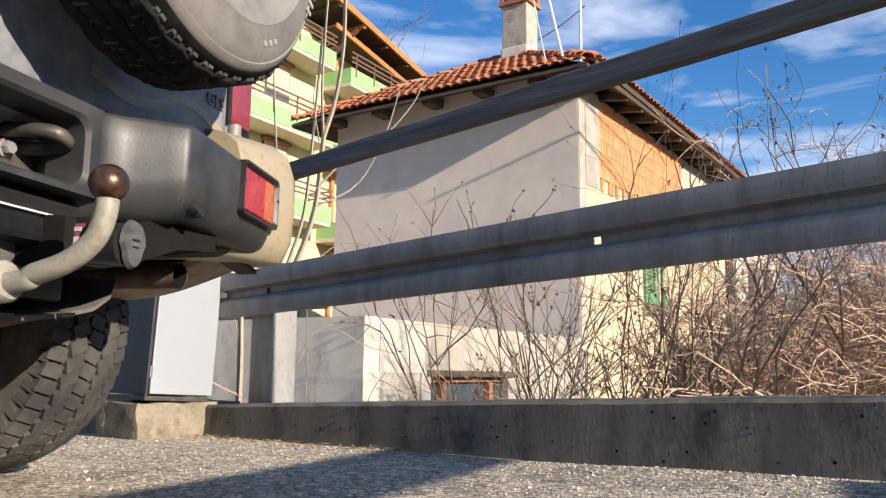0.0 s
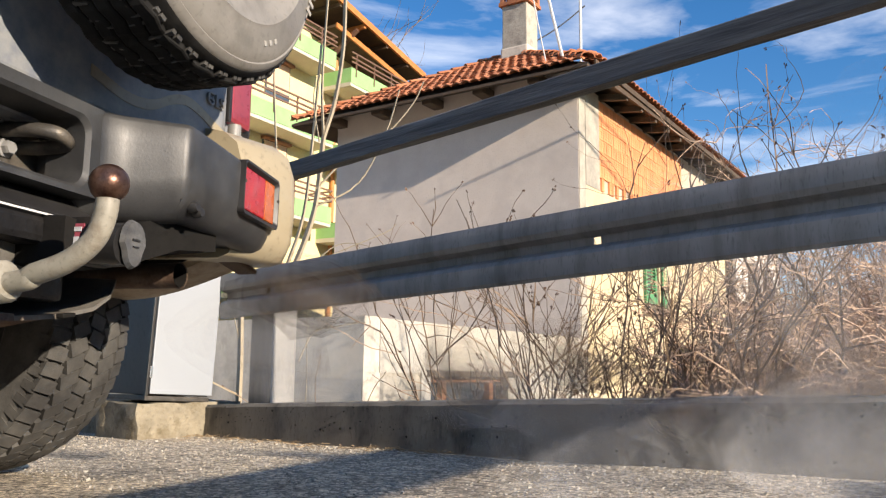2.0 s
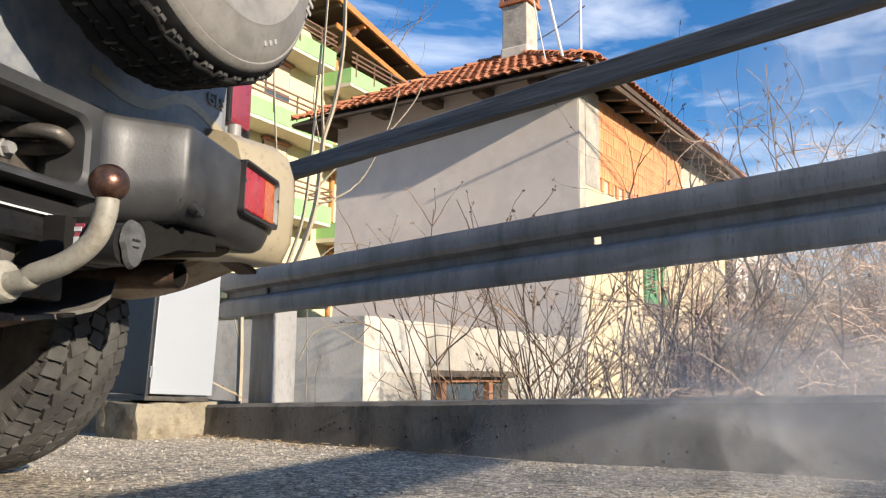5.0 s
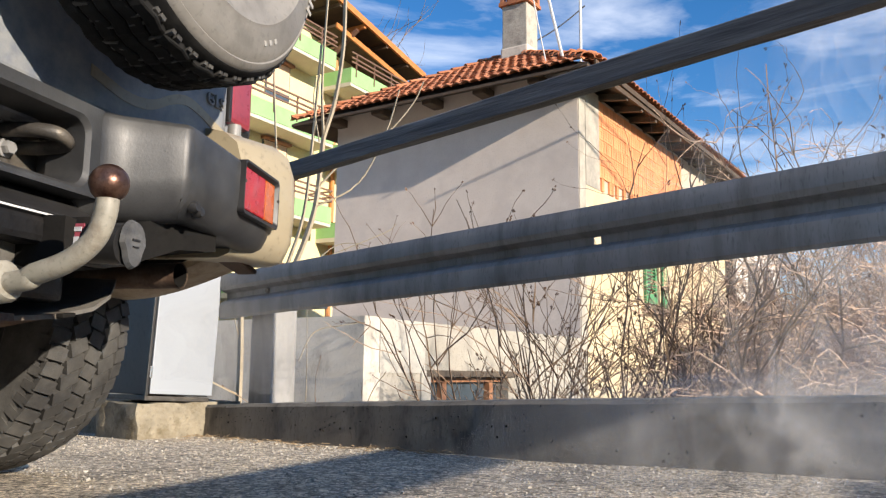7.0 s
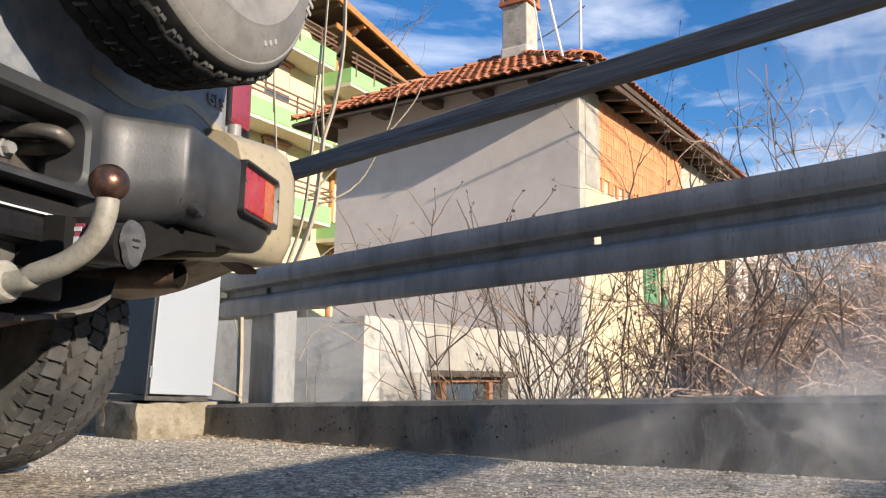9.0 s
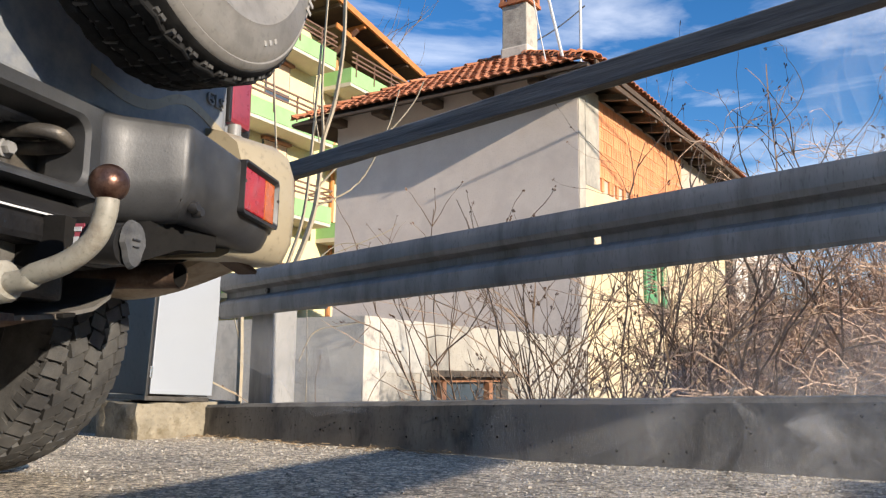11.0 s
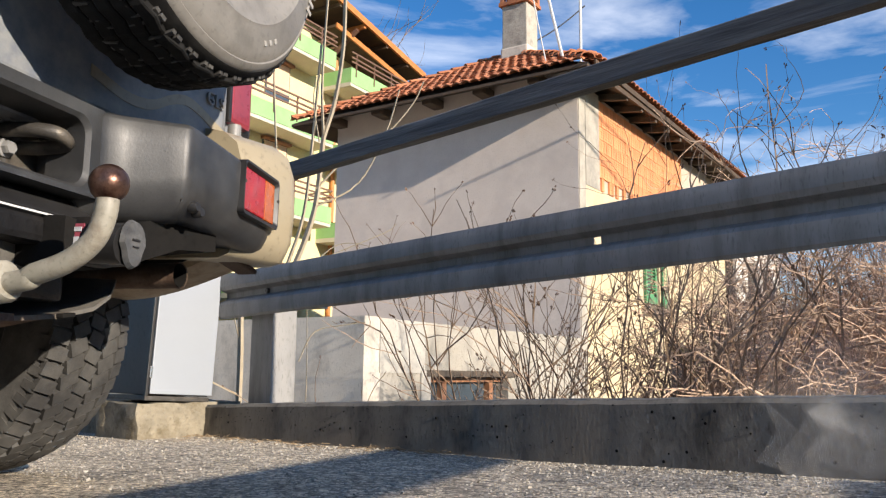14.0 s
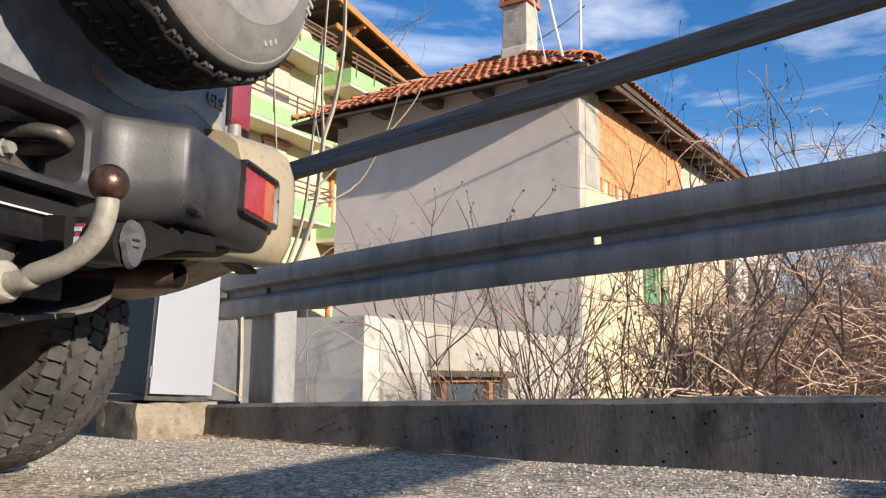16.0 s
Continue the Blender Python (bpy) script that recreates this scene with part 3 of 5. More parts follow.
    def hip(z):
        return [bm.verts.new((x, y, tz + z + dz)) for x, y, dz in ((-o, -o - fo, -fo * p), (W + o, -o - fo, -fo * p), (W + o, D + o, 0), (-o, D + o, 0))] + \
               [bm.verts.new((W / 2, ap - o, top + z)), bm.verts.new((W / 2, D + o - ap, top + z))]
    u, l = hip(0), hip(-0.09)
    for v in (u, l):
        for f in ((0, 1, 4), (1, 2, 5, 4), (2, 3, 5), (3, 0, 4, 5)):
            bm.faces.new([v[i] for i in f])
    for i in range(4):
        bm.faces.new((u[i], u[(i + 1) % 4], l[(i + 1) % 4], l[i]))
    roof = part("roof", bm, TIMBER, t, "hipped roof deck with dark boarded eaves")
    tm = tile_mesh()
    sl = math.radians(29)
    step, wide = 0.30, 0.20
    n_rows = int(ap / math.cos(sl) / step) + 1
    for side in (0, 1):
        span = W + 2 * o if side == 0 else D + 2 * o
        for r in range(-1 if side == 0 else 0, n_rows if side == 0 else 2):
            run = r * step * math.cos(sl)
            lo, hi = max(run, 0), span - max(run, 0)
            k = 0
            while lo + wide * (k + 0.5) < hi:
                c = lo + wide * (k + 0.5)
                k += 1
                lift = run * p + 0.02
                j = rng.uniform(-0.012, 0.012)
                tl = new("tile", tm)
                tl.parent = roof
                if side == 0:
                    tl.matrix_basis = pose(c - o + j, -o - 0.05 + run, tz + lift + rng.uniform(-0.006, 0.008), 29, rng.uniform(-3, 3), rng.uniform(-3, 3))
                else:
                    tl.matrix_basis = pose(W + o + 0.05 - run, c - o + j, tz + lift, 0, 0, 90 + rng.uniform(-3, 3)) @ pose(0, 0, 0, 29)
    # ridge tiles on the two front hips and the ridge
    for a, b in (((-o, -o - fo, tz - fo * p), (W / 2, ap - o, top)), ((W + o, -o - fo, tz - fo * p), (W / 2, ap - o, top)), ((W / 2, ap - o, top), (W / 2, D + o - ap, top))):
        a, b = Vector(a), Vector(b)
        d = (b - a).normalized()
        for k in range(int((b - a).length / 0.34)):
            q = a + d * 0.34 * k
            tl = new("ridge_tile", tm)
            tl.parent = roof
            side = d.cross(Vector((0, 0, 1))).normalized()
            m = Matrix((side, d, side.cross(d))).transposed().to_4x4()
            m.translation = q + Vector((0, 0, 0.07 + rng.uniform(-0.01, 0.01)))
            tl.matrix_basis = m @ Matrix.Diagonal((1.25, 1, 1.3, 1))
    part("fascia", boxes(((W / 2, -o - fo - 0.02, tz - fo * p - 0.045), (W + 2 * o, 0.03, 0.05)), ((W + o + 0.02, D / 2, tz - 0.06), (0.03, D + 2 * o, 0.10))), TIMBER, t)
    for x in (0.15, 1.35, 2.6, 3.75, 4.9):
        part("beam_end", boxes(((x, -0.17, EV + 0.06), (0.24, 0.52, 0.17), None, 0.03)), TIMBER, t)
    for k in range(12):
        part("rafter", boxes(((W + 0.22, 0.3 + 0.8 * k, EV - 0.02), (0.6, 0.1, 0.12), Matrix.Rotation(radians(8), 4, "Y"))), OLD_TIMBER, t)
    # chimney with its clay cap
    cz = 6.7
    ch = part("chimney", boxes(((3.25, 2.2, 7.35), (0.60, 0.52, 1.75), None, 0.02)), CHIMNEY, t, "patched rendered chimney stack")
    part("base_patch", boxes(((3.25, 2.2, 6.95), (0.66, 0.58, 0.62), None, 0.04)), CEMENT, ch)
    part("cap", boxes(((3.25, 2.2, 8.27), (0.72, 0.64, 0.08)), ((3.25, 2.2, 8.62), (0.86, 0.78, 0.07))), TILE, ch, "clay chimney cap")
    for ix in (-1, -0.33, 0.33, 1):
        for iy in (-1, 1):
            part("cap_brick", boxes(((3.25 + ix * 0.29, 2.2 + iy * 0.25, 8.45), (0.09, 0.1, 0.28))), TILE, ch)
    bm = bmesh.new()
    tube(bm, [(3.9, 4.0, 7.2), (3.9, 4.0, 9.6)], 0.035, 8)
    part("aerial_mast", bm, PALE_CABLE, t, "thin grey aerial mast")


def build_terrace():
    t = thing("terrace_block", HOUSE, "low cement-rendered outbuilding with a small basement window", "outbuilding")
    part("front_wall", boxes(((1.2, -5.7, (0.87 + LOW) / 2), (8.74, 0.3, 0.87 - LOW))), CEMENT, t, "stained grey cement wall")
    hole = (-4.55, -2.55, -0.55, 0.2)
    part("side_wall", pierced(5.27, 5.57, -5.55, -0.02, LOW, 0.86, [hole]), CREAM, t, "sunlit patched cream wall")
    part("plaster_patch", boxes(((5.577, -5.12, 0.55), (0.012, 0.9, 0.62)), ((5.58, -4.66, -0.1), (0.03, 0.2, 0.75))), PATCH, t, "fresh pale plaster patch")
    part("terrace_top", boxes(((1.0, -2.85, 0.79), (8.5, 5.3, 0.1))), CEMENT, t)
    w = part("window", boxes(((5.36, -3.55, -0.15), (0.02, 1.98, 0.76))), GLASS_DARK, t, "small basement window")
    part("lintel", boxes(((5.5, -3.5, 0.24), (0.2, 2.3, 0.08))), OLD_TIMBER, w, "dark timber lintel")
    for y in (-4.05, -2.85):
        part("mullion", boxes(((5.42, y, -0.15), (0.08, 0.1, 0.76))), WINDOW_WOOD, w)
    part("window_frame", boxes(((5.42, -3.5, 0.16), (0.08, 1.9, 0.06))), WINDOW_WOOD, w)


def build_white_annex():
    t = thing("white_annex", HOUSE, "white rendered house extension with grey posts", "house extension")
    part("wall", boxes(((4.0, 13.4, 1.84), (3.1, 7.0, 6.08))), PLASTER, t, "white rendered wall")
    for y, z0, z1 in ((9.95, 1.3, 3.6), (12.4, 1.5, 3.6), (14.4, 0.8, 3.6)):
        part("post", boxes(((5.65, y, (z0 + z1) / 2), (0.18, 0.35, z1 - z0), None, 0.01)), CONCRETE, t, "grey concrete post")
    part("base", boxes(((5.6, 13.4, 0.2), (0.12, 7.0, 1.9))), YELLOW, t)
    part("step", boxes(((5.9, 10.6, 0.35), (0.7, 1.6, 0.14)), ((5.9, 10.6, -0.3), (0.7, 1.6, 0.9))), CEMENT, t)
    part("roof", boxes(((4.1, 13.4, 4.95), (3.8, 7.6, 0.14))), TILE, t)


def build_flats():
    m = pose(-4.8, 32.0, 0, 0, 0, -30.0)
    t = thing("apartment_building", m, "pale yellow apartment building with green balcony panels and orange eaves", "apartment building")
    part("wall", boxes(((-4.0, -5.0, 6.4), (8.0, 11.0, 15.2)), ((-4.0, 3.1, 6.0), (8.0, 5.2, 14.4))), PALE_YELLOW, t)

    def balcony(y0, y1, top, depth=1.2):
        c, ln = (y0 + y1) / 2, y1 - y0
        z = top - 1.24
        b = part("balcony", boxes(((depth / 2 - 0.02, c, z - 0.08), (depth, ln, 0.16))), SLAB, t, "plaster balcony slab")
        part("panel", boxes(((depth - 0.02, c, z + 0.28), (0.05, ln, 0.62)), ((depth / 2, y1 - 0.03, z + 0.28), (depth, 0.05, 0.62)), ((depth / 2, y0 + 0.03, z + 0.28), (depth, 0.05, 0.62))), PALE_GREEN, b, "pale green panel")
        for h in (0.82, 1.0, 1.22):
            part("handrail", boxes(((depth + 0.02, c, z + h), (0.05, ln, 0.06)), ((depth / 2, y1, z + h), (depth, 0.05, 0.06))), BROWN_METAL, b)
        k = y0 + 0.3
        while k < y1:
            part("baluster", boxes(((depth + 0.02, k, z + 0.75), (0.05, 0.05, 0.95))), BROWN_METAL, b)
            k += 1.25

    for top in (13.22, 10.13, 7.04, 3.95):
        balcony(-6.0, -1.0, top)
    for top in (12.78, 9.7, 6.6):
        balcony(-0.4, 5.4, top, 1.5)
    balcony(-10.2, -7.0, 10.13)
    for y, z in ((-3.0, 11.0), (-8.0, 11.0), (-3.0, 7.9), (-8.3, 7.9), (2.0, 10.6), (-3, 4.8)):
        w = part("window", boxes(((0.02, y, z), (0.1, 1.3, 1.35))), GLASS_DARK, t)
        part("roller_blind", boxes(((0.06, y, z + 0.1), (0.06, 1.2, 1.1))), PEACH, w, "peach roller blind")
        part("lintel", boxes(((0.12, y, z + 0.72), (0.25, 1.45, 0.1))), WINDOW_WOOD, w)
    bm = bmesh.new()
    tube(bm, [(0.12, 0.4, 0), (0.12, 0.4, 13)], 0.09, 8)
    part("downpipe", bm, ORANGE_WOOD, t, "copper-coloured downpipe")
    # roof: falls along the facade, with an orange verge board and a dark soffit

    def pitch(x0, x1, y0, z0, y1, z1, th):
        b2 = bmesh.new()
        return skin(b2, [[(x0, y, z - th), (x1, y, z - th), (x1, y, z), (x0, y, z)] for y, z in ((y0, z0), (y1, z1))])
    part("roof", pitch(-8.4, 1.75, -11, 16.0, 4.6, 13.42, 0.12), TIMBER, t, "dark boarded roof soffit")
    part("verge_board", pitch(1.76, 1.86, -11, 16.08, 4.7, 13.48, 0.26), ORANGE_WOOD, t, "orange varnished verge board")
    part("verge_board", pitch(1.28, 1.36, -1.2, 13.72, 4.4, 12.9, 0.2), ORANGE_WOOD, t)
    part("lower_roof", pitch(-1, 1.28, -1.2, 13.66, 4.4, 12.84, 0.1), TIMBER, t)
    for k in range(9):
        y = -9.5 + 1.6 * k
        z = 16.0 - (y + 11) * 0.1654
        part("rafter", boxes(((0.85, y, z - 0.2), (1.8, 0.14, 0.16))), ORANGE_WOOD if k % 3 == 0 else TIMBER, t)
    part("brace", boxes(((0.9, -0.2, 13.25), (1.7, 0.14, 0.14), Matrix.Rotation(radians(-35), 4, "Y"))), BROWN_METAL, t)


build_house()
build_terrace()
build_white_annex()
build_flats()

# ---- the car: x to its right, y to its front, z up; the tow ball stands at x = y = 0 ----
CAR = pose(-0.451, 1.08, -0.012, 0, 0, 74.2)


def tread(bm, radius, width, n, m, rng):
    """Lugs of a tyre that turns about y, in five rows."""
    arc = 2 * math.pi * radius / n
    for row, (o, wd, skew, ln) in enumerate(((-0.415, 0.185, 10, 0.80), (-0.205, 0.20, 24, 0.88), (0.0, 0.18, -18, 0.86), (0.205, 0.20, 24, 0.88), (0.415, 0.185, -10, 0.80))):
        for k in range(n):
            a = 2 * math.pi * (k + 0.5 * (row % 2)) / n
            dip = -0.008 if row in (0, 4) else 0
            q = m @ Matrix.Rotation(-a, 4, "Y") @ Matrix.Translation((radius + 0.001 + dip, o * width, 0)) @ Matrix.Rotation(radians(skew), 4, "X")
            if row in (0, 4):
                q = q @ Matrix.Rotation(radians(-14 if row == 0 else 14), 4, "Z")
            bmesh.ops.create_cube(bm, size=1, matrix=q @ Matrix.Diagonal((0.016, wd * width, arc * ln, 1)))
    for sgn in (-1, 1):
        for k in range(n):
            a = 2 * math.pi * (k + 0.25) / n
            q = m @ Matrix.Rotation(-a, 4, "Y") @ Matrix.Translation((radius - 0.026, sgn * width * 0.49, 0))
            bmesh.ops.create_cube(bm, size=1, matrix=q @ Matrix.Diagonal((0.034, 0.010, arc * 0.55, 1)))
    return bm


def rib(radius, y0, y1, c, amp, n=180, teeth=30):
    """One zigzag rib of a tread that turns about y."""
    bm = bmesh.new()
    rings = []
    for i in range(n):
        a = 2 * math.pi * i / n
        ph = (i * teeth / n) % 1
        w = amp * (abs(2 * ph - 1) * 2 - 1)
        notch = 0.004 if ph < 0.1 else 0
        rings.append([(c[0] + r * math.cos(a), y + w, c[2] + r * math.sin(a)) for r, y in ((radius - 0.014, y0), (radius - notch - 0.002, y0), (radius - notch, y0 + 0.003), (radius - notch, y1 - 0.003), (radius - notch - 0.002, y1), (radius - 0.014, y1))])
    rings.append(rings[0])
    skin(bm, rings, True, False)
    bmesh.ops.remove_doubles(bm, verts=bm.verts, dist=1e-5)
    return bm


def road_wheel(t, x, y, inner):
    """A wheel on the axle at (x, y); inner is the side of its hub, -1 or 1."""
    w = 0.255
    bm = bmesh.new()
    lathe(bm, [(0.19, -0.10), (0.21, -0.118), (0.29, -0.134), (0.338, -0.122), (0.352, -0.10), (0.356, 0.0), (0.352, 0.10), (0.338, 0.122), (0.29, 0.134), (0.21, 0.118), (0.19, 0.10), (0.185, 0.0)], 72, "X", (x, y, 0.37))
    bm.faces.ensure_lookup_table()
    ty = part("tyre", bm, RUBBER, t, "worn all-terrain tyre", smooth=40)
    bm = tread(bmesh.new(), 0.357, w, 58, Matrix.Translation((x, y, 0.37)) @ Matrix.Rotation(radians(90), 4, "Z"), random.Random(4))
    part("tread", bm, RUBBER, ty, "dusty lugged tread")["kind"] = "stuff"
    bm = bmesh.new()
    lathe(bm, [(0.05, 0.05 * inner), (0.12, 0.05 * inner), (0.165, 0.02), (0.188, -0.09 * inner), (0.196, -0.105 * inner), (0.2, 0.0), (0.196, 0.1 * inner), (0.18, 0.1 * inner), (0.16, 0.06 * inner), (0.05, 0.065 * inner)], 48, "X", (x, y, 0.37))
    part("rim", bm, IRON, ty, smooth=40)


def plate_with_hole(x0, x1, z0, z1, hx0, hx1, hz0, hz1, y0, y1, r=0.03):
    """A panel with a rounded opening, between y0 and y1."""
    def rounded(ax, bx, az, bz, rad, n=6):
        pts = []
        for cx, cz, st in ((bx - rad, bz - rad, 0), (ax + rad, bz - rad, 90), (ax + rad, az + rad, 180), (bx - rad, az + rad, 270)):
            pts += [(cx + rad * math.cos(radians(st + 90 * i / n)), cz + rad * math.sin(radians(st + 90 * i / n))) for i in range(n + 1)]
        return pts
    o, h, h2 = rounded(x0, x1, z0, z1, 0.012), rounded(hx0, hx1, hz0, hz1, r), rounded(hx0 - 0.006, hx1 + 0.006, hz0 - 0.006, hz1 + 0.006, r)
    bm = bmesh.new()
    rings = [[(x, y1, z) for x, z in o], [(x, y0 + 0.01, z) for x, z in o], [(x * 0.985 + 0.015 * (x0 + x1) / 2, y0, z) for x, z in o], [(x, y0, z) for x, z in h2], [(x, y0 + 0.008, z) for x, z in h], [(x, y1, z) for x, z in h], [(x, y1, z) for x, z in o]]
    return skin(bm, rings, True, False)


def build_car():
    t = thing("off_road_car", CAR, "dusty dark blue off-road car with beige cladding and spare wheel", "car")
    # tow bar and ball
    bm = bmesh.new()
    tube(bm, smooth_path([(0, 0, 0.50), (0, 0.003, 0.465), (0, 0.018, 0.432), (0, 0.055, 0.405), (0, 0.11, 0.388), (0, 0.16, 0.376), (0, 0.55, 0.345)]), 0.0155, 18)
    bar = part("tow_bar", bm, TOWBAR, t, "bent dirty grey tow bar", smooth=60)
    bm = bmesh.new()
    bmesh.ops.create_uvsphere(bm, u_segments=36, v_segments=24, radius=0.0265, matrix=Matrix.Translation((0, 0, 0.509)))
    part("tow_ball", bm, BALL, bar, "rust-brown steel ball", smooth=180)
    bm = bmesh.new()
    tube(bm, [(0, 0.150, 0.380), (0, 0.155, 0.379), (0, 0.195, 0.375), (0, 0.2, 0.374)], [0.026, 0.030, 0.030, 0.026], 20)
    part("collar", bm, TOWBAR, bar, smooth=60)
    bm = bmesh.new()
    slab(bm, [(-0.09, 0.0), (0.09, 0.0), (0.07, 0.3), (-0.07, 0.3)], -0.006, 0.006)
    ob = part("mounting_plate", bm, RUST, bar, "dusty mounting plate")
    ob.matrix_basis = pose(0.03, 0.25, 0.338, -4, 0, 0)
    # trailer socket
    bm = bmesh.new()
    tube(bm, [(0.075, 0.022, 0.438), (0.075, 0.08, 0.442)], 0.030, 20)
    so = part("trailer_socket", bm, BLACK, t, "black trailer socket", smooth=60)
    bm = bmesh.new()
    out = [(0.026 * math.cos(a) * (0.8 if math.sin(a) < 0 else 1), 0.036 * math.sin(a)) for a in [2 * math.pi * i / 20 for i in range(20)]]
    skin(bm, [[(0.078 + x, 0.018, 0.438 + z) for x, z in out], [(0.078 + x * 0.9, 0.010, 0.438 + z * 0.9) for x, z in out]])
    cap = part("socket_cap", bm, CAPGREY, so, "scuffed grey flap")
    part("cap_mark", boxes(((0.078, 0.009, 0.444), (0.016, 0.002, 0.003)), ((0.078, 0.009, 0.434), (0.012, 0.002, 0.002))), BLACK, cap)
    # small coupling label box
    lb = part("label_holder", boxes(((0.172, 0.172, 0.460), (0.056, 0.06, 0.075), None, 0.003)), UNDER, t)
    part("red_label", boxes(((0.1432, 0.170, 0.461), (0.002, 0.034, 0.050))), STICKER, lb, "faded red label")
    part("white_label", boxes(((0.1415, 0.169, 0.452), (0.002, 0.024, 0.026))), PAPER, lb, "white label")
    part("label_print", boxes(((0.1415, 0.169, 0.477), (0.002, 0.024, 0.007))), PAPER, lb)
    # centre of the bumper, with the opening for the towing eye
    bc = part("bumper_centre", plate_with_hole(-0.5, 0.262, 0.548, 0.705, -0.16, 0.212, 0.563, 0.678, 0.215, 0.30), BUMPER, t, "black plastic bumper centre with an opening", smooth=35)
    part("lower_face", boxes(((-0.115, 0.252, 0.527), (0.76, 0.012, 0.075), Matrix.Rotation(radians(-48), 4, "X"), 0.004)), BLACK, bc)
    part("lower_bar", boxes(((-0.1, 0.26, 0.475), (0.75, 0.10, 0.045), None, 0.012)), UNDER, t)
    part("wire", boxes(((0.05, 0.206, 0.498), (0.36, 0.004, 0.003))), PALE_CABLE, t)
    tp = part("towing_plate", boxes(((0.07, 0.345, 0.64), (0.40, 0.02, 0.105), None, 0.004)), IRON, t, "greasy steel towing plate")
    for x, z in ((0.152, 0.676), (0.156, 0.622), (0.255, 0.624)):
        bm = bmesh.new()
        lathe(bm, [(0.001, 0.318), (0.011, 0.318), (0.0125, 0.322), (0.0125, 0.330), (0.017, 0.331), (0.017, 0.336), (0.001, 0.336)], 6 if x < 0.2 else 6, "Y", (x, 0, z))
        part("bolt", bm, GALV, tp)
    bm = bmesh.new()
    tube(bm, smooth_path([(0.15, 0.335, 0.652), (0.155, 0.28, 0.650), (0.175, 0.245, 0.645), (0.205, 0.255, 0.636), (0.20, 0.30, 0.632), (0.19, 0.335, 0.632)], 6), 0.0125, 14)
    part("towing_eye", bm, IRON, tp, "bent steel towing eye", smooth=60)
    # dark sheet that stands for the shade deep in the bumper opening
    part("recess_back", boxes(((-0.05, 0.40, 0.62), (0.75, 0.03, 0.24))), SHADE_BLACK, t)
    # bumper end: the inner face turns outwards, then the rear face with the lamp
    plan = [(0.222, 0.31), (0.228, 0.26), (0.236, 0.225), (0.248, 0.203), (0.266, 0.187), (0.281, 0.170), (0.297, 0.149), (0.313, 0.128), (0.328, 0.1085), (0.334, 0.1025), (0.342, 0.0995), (0.352, 0.0993),
            (0.40, 0.103), (0.46, 0.109), (0.53, 0.117), (0.60, 0.125), (0.66, 0.132), (0.71, 0.139), (0.735, 0.145), (0.750, 0.156), (0.757, 0.175), (0.759, 0.21), (0.759, 0.31)]
    rings = []
    for x, y in plan:
        k = max(0.0, min(1.0, (x - 0.25) / 0.08))
        m2 = max(0.0, min(1.0, (x - 0.56) / 0.16))
        top = 0.704 - 0.003 * k - 0.016 * max(0.0, (x - 0.342) / 0.4)
        bot = 0.516 + 0.016 * max(0.0, min(1.0, (x - 0.28) / 0.06)) - 0.014 * m2
        # the lower edge rolls under; the inner face rolls along its own slant
        fx, fy = (0.78, 0.62) if 0.26 < x < 0.332 else ((0.3, 0.95) if x < 0.345 else (0.0, 1.0))
        rings.append([(x + fx * d, y + fy * d, z) for d, z in ((0.12, top - 0.002), (0.020, top + 0.002), (0.010, top), (0.004, top - 0.003), (0.0, top - 0.011), (0.0, top - 0.05), (0.001, bot + 0.075),
                      (0.004, bot + 0.055), (0.011, bot + 0.034), (0.022, bot + 0.016), (0.038, bot + 0.004), (0.058, bot), (0.12, bot + 0.004))])
    bm = bmesh.new()
    skin(bm, rings)
    be = part("bumper_end", bm, BUMPER, t, "worn black plastic bumper end", smooth=55)
    for x, y, z in ((0.375, 0.108, 0.556), (0.395, 0.112, 0.550)):
        bm = bmesh.new()
        lathe(bm, [(0.001, -0.006), (0.008, -0.006), (0.011, 0.0), (0.011, 0.012), (0.001, 0.012)], 16, "Y", (x, y, z))
        part("fixing", bm, BLACK, be, smooth=50)
    la = part("rear_lamp", plate_with_hole(0.0, 0.198, -0.057, 0.057, 0.011, 0.187, -0.046, 0.046, -0.010, 0.03, 0.010), BLACK, t, "recessed lamp with a black bezel", smooth=35)
    la.matrix_basis = pose(0.546, 0.1185, 0.637, 0, 1.5, 6.6)
    part("red_lens", boxes(((0.071, 0.004, 0), (0.118, 0.014, 0.090), None, 0.003)), RED, la, "faded red lamp lens")
    part("amber_lens", boxes(((0.159, 0.004, 0), (0.054, 0.014, 0.090), None, 0.003)), AMBER, la, "amber lamp lens")
    for sx in (0.005, 0.193):
        bm = bmesh.new()
        lathe(bm, [(0.0005, -0.012), (0.003, -0.012), (0.0035, -0.0105), (0.0035, -0.008), (0.0005, -0.008)], 10, "Y", (sx, 0, 0.01))
        part("screw", bm, IRON, la)
    # beige corner of the body behind the bumper
    rings = []
    for z, f in ((0.505, 0.05), (0.515, 0.025), (0.56, 0.006), (0.64, 0.0), (0.72, 0.004), (0.765, 0.018), (0.79, 0.05), (0.80, 0.09)):
        o = [(0.66, 0.18 + f)] + [(0.80 + (0.09 - f) * math.sin(a), 0.22 - (0.09 - f) * math.cos(a)) for a in [radians(i * 15) for i in range(7)]] + [(0.89 - f, 0.56), (0.66, 0.56)]
        rings.append([(x, y, z + (0.02 * (y - 0.2))) for x, y in o])
    bm = bmesh.new()
    skin(bm, rings)
    cc = part("corner_cladding", bm, BEIGE, t, "beige plastic corner cladding", smooth=50)
    for z in (0.70, 0.665, 0.63):
        bm = bmesh.new()
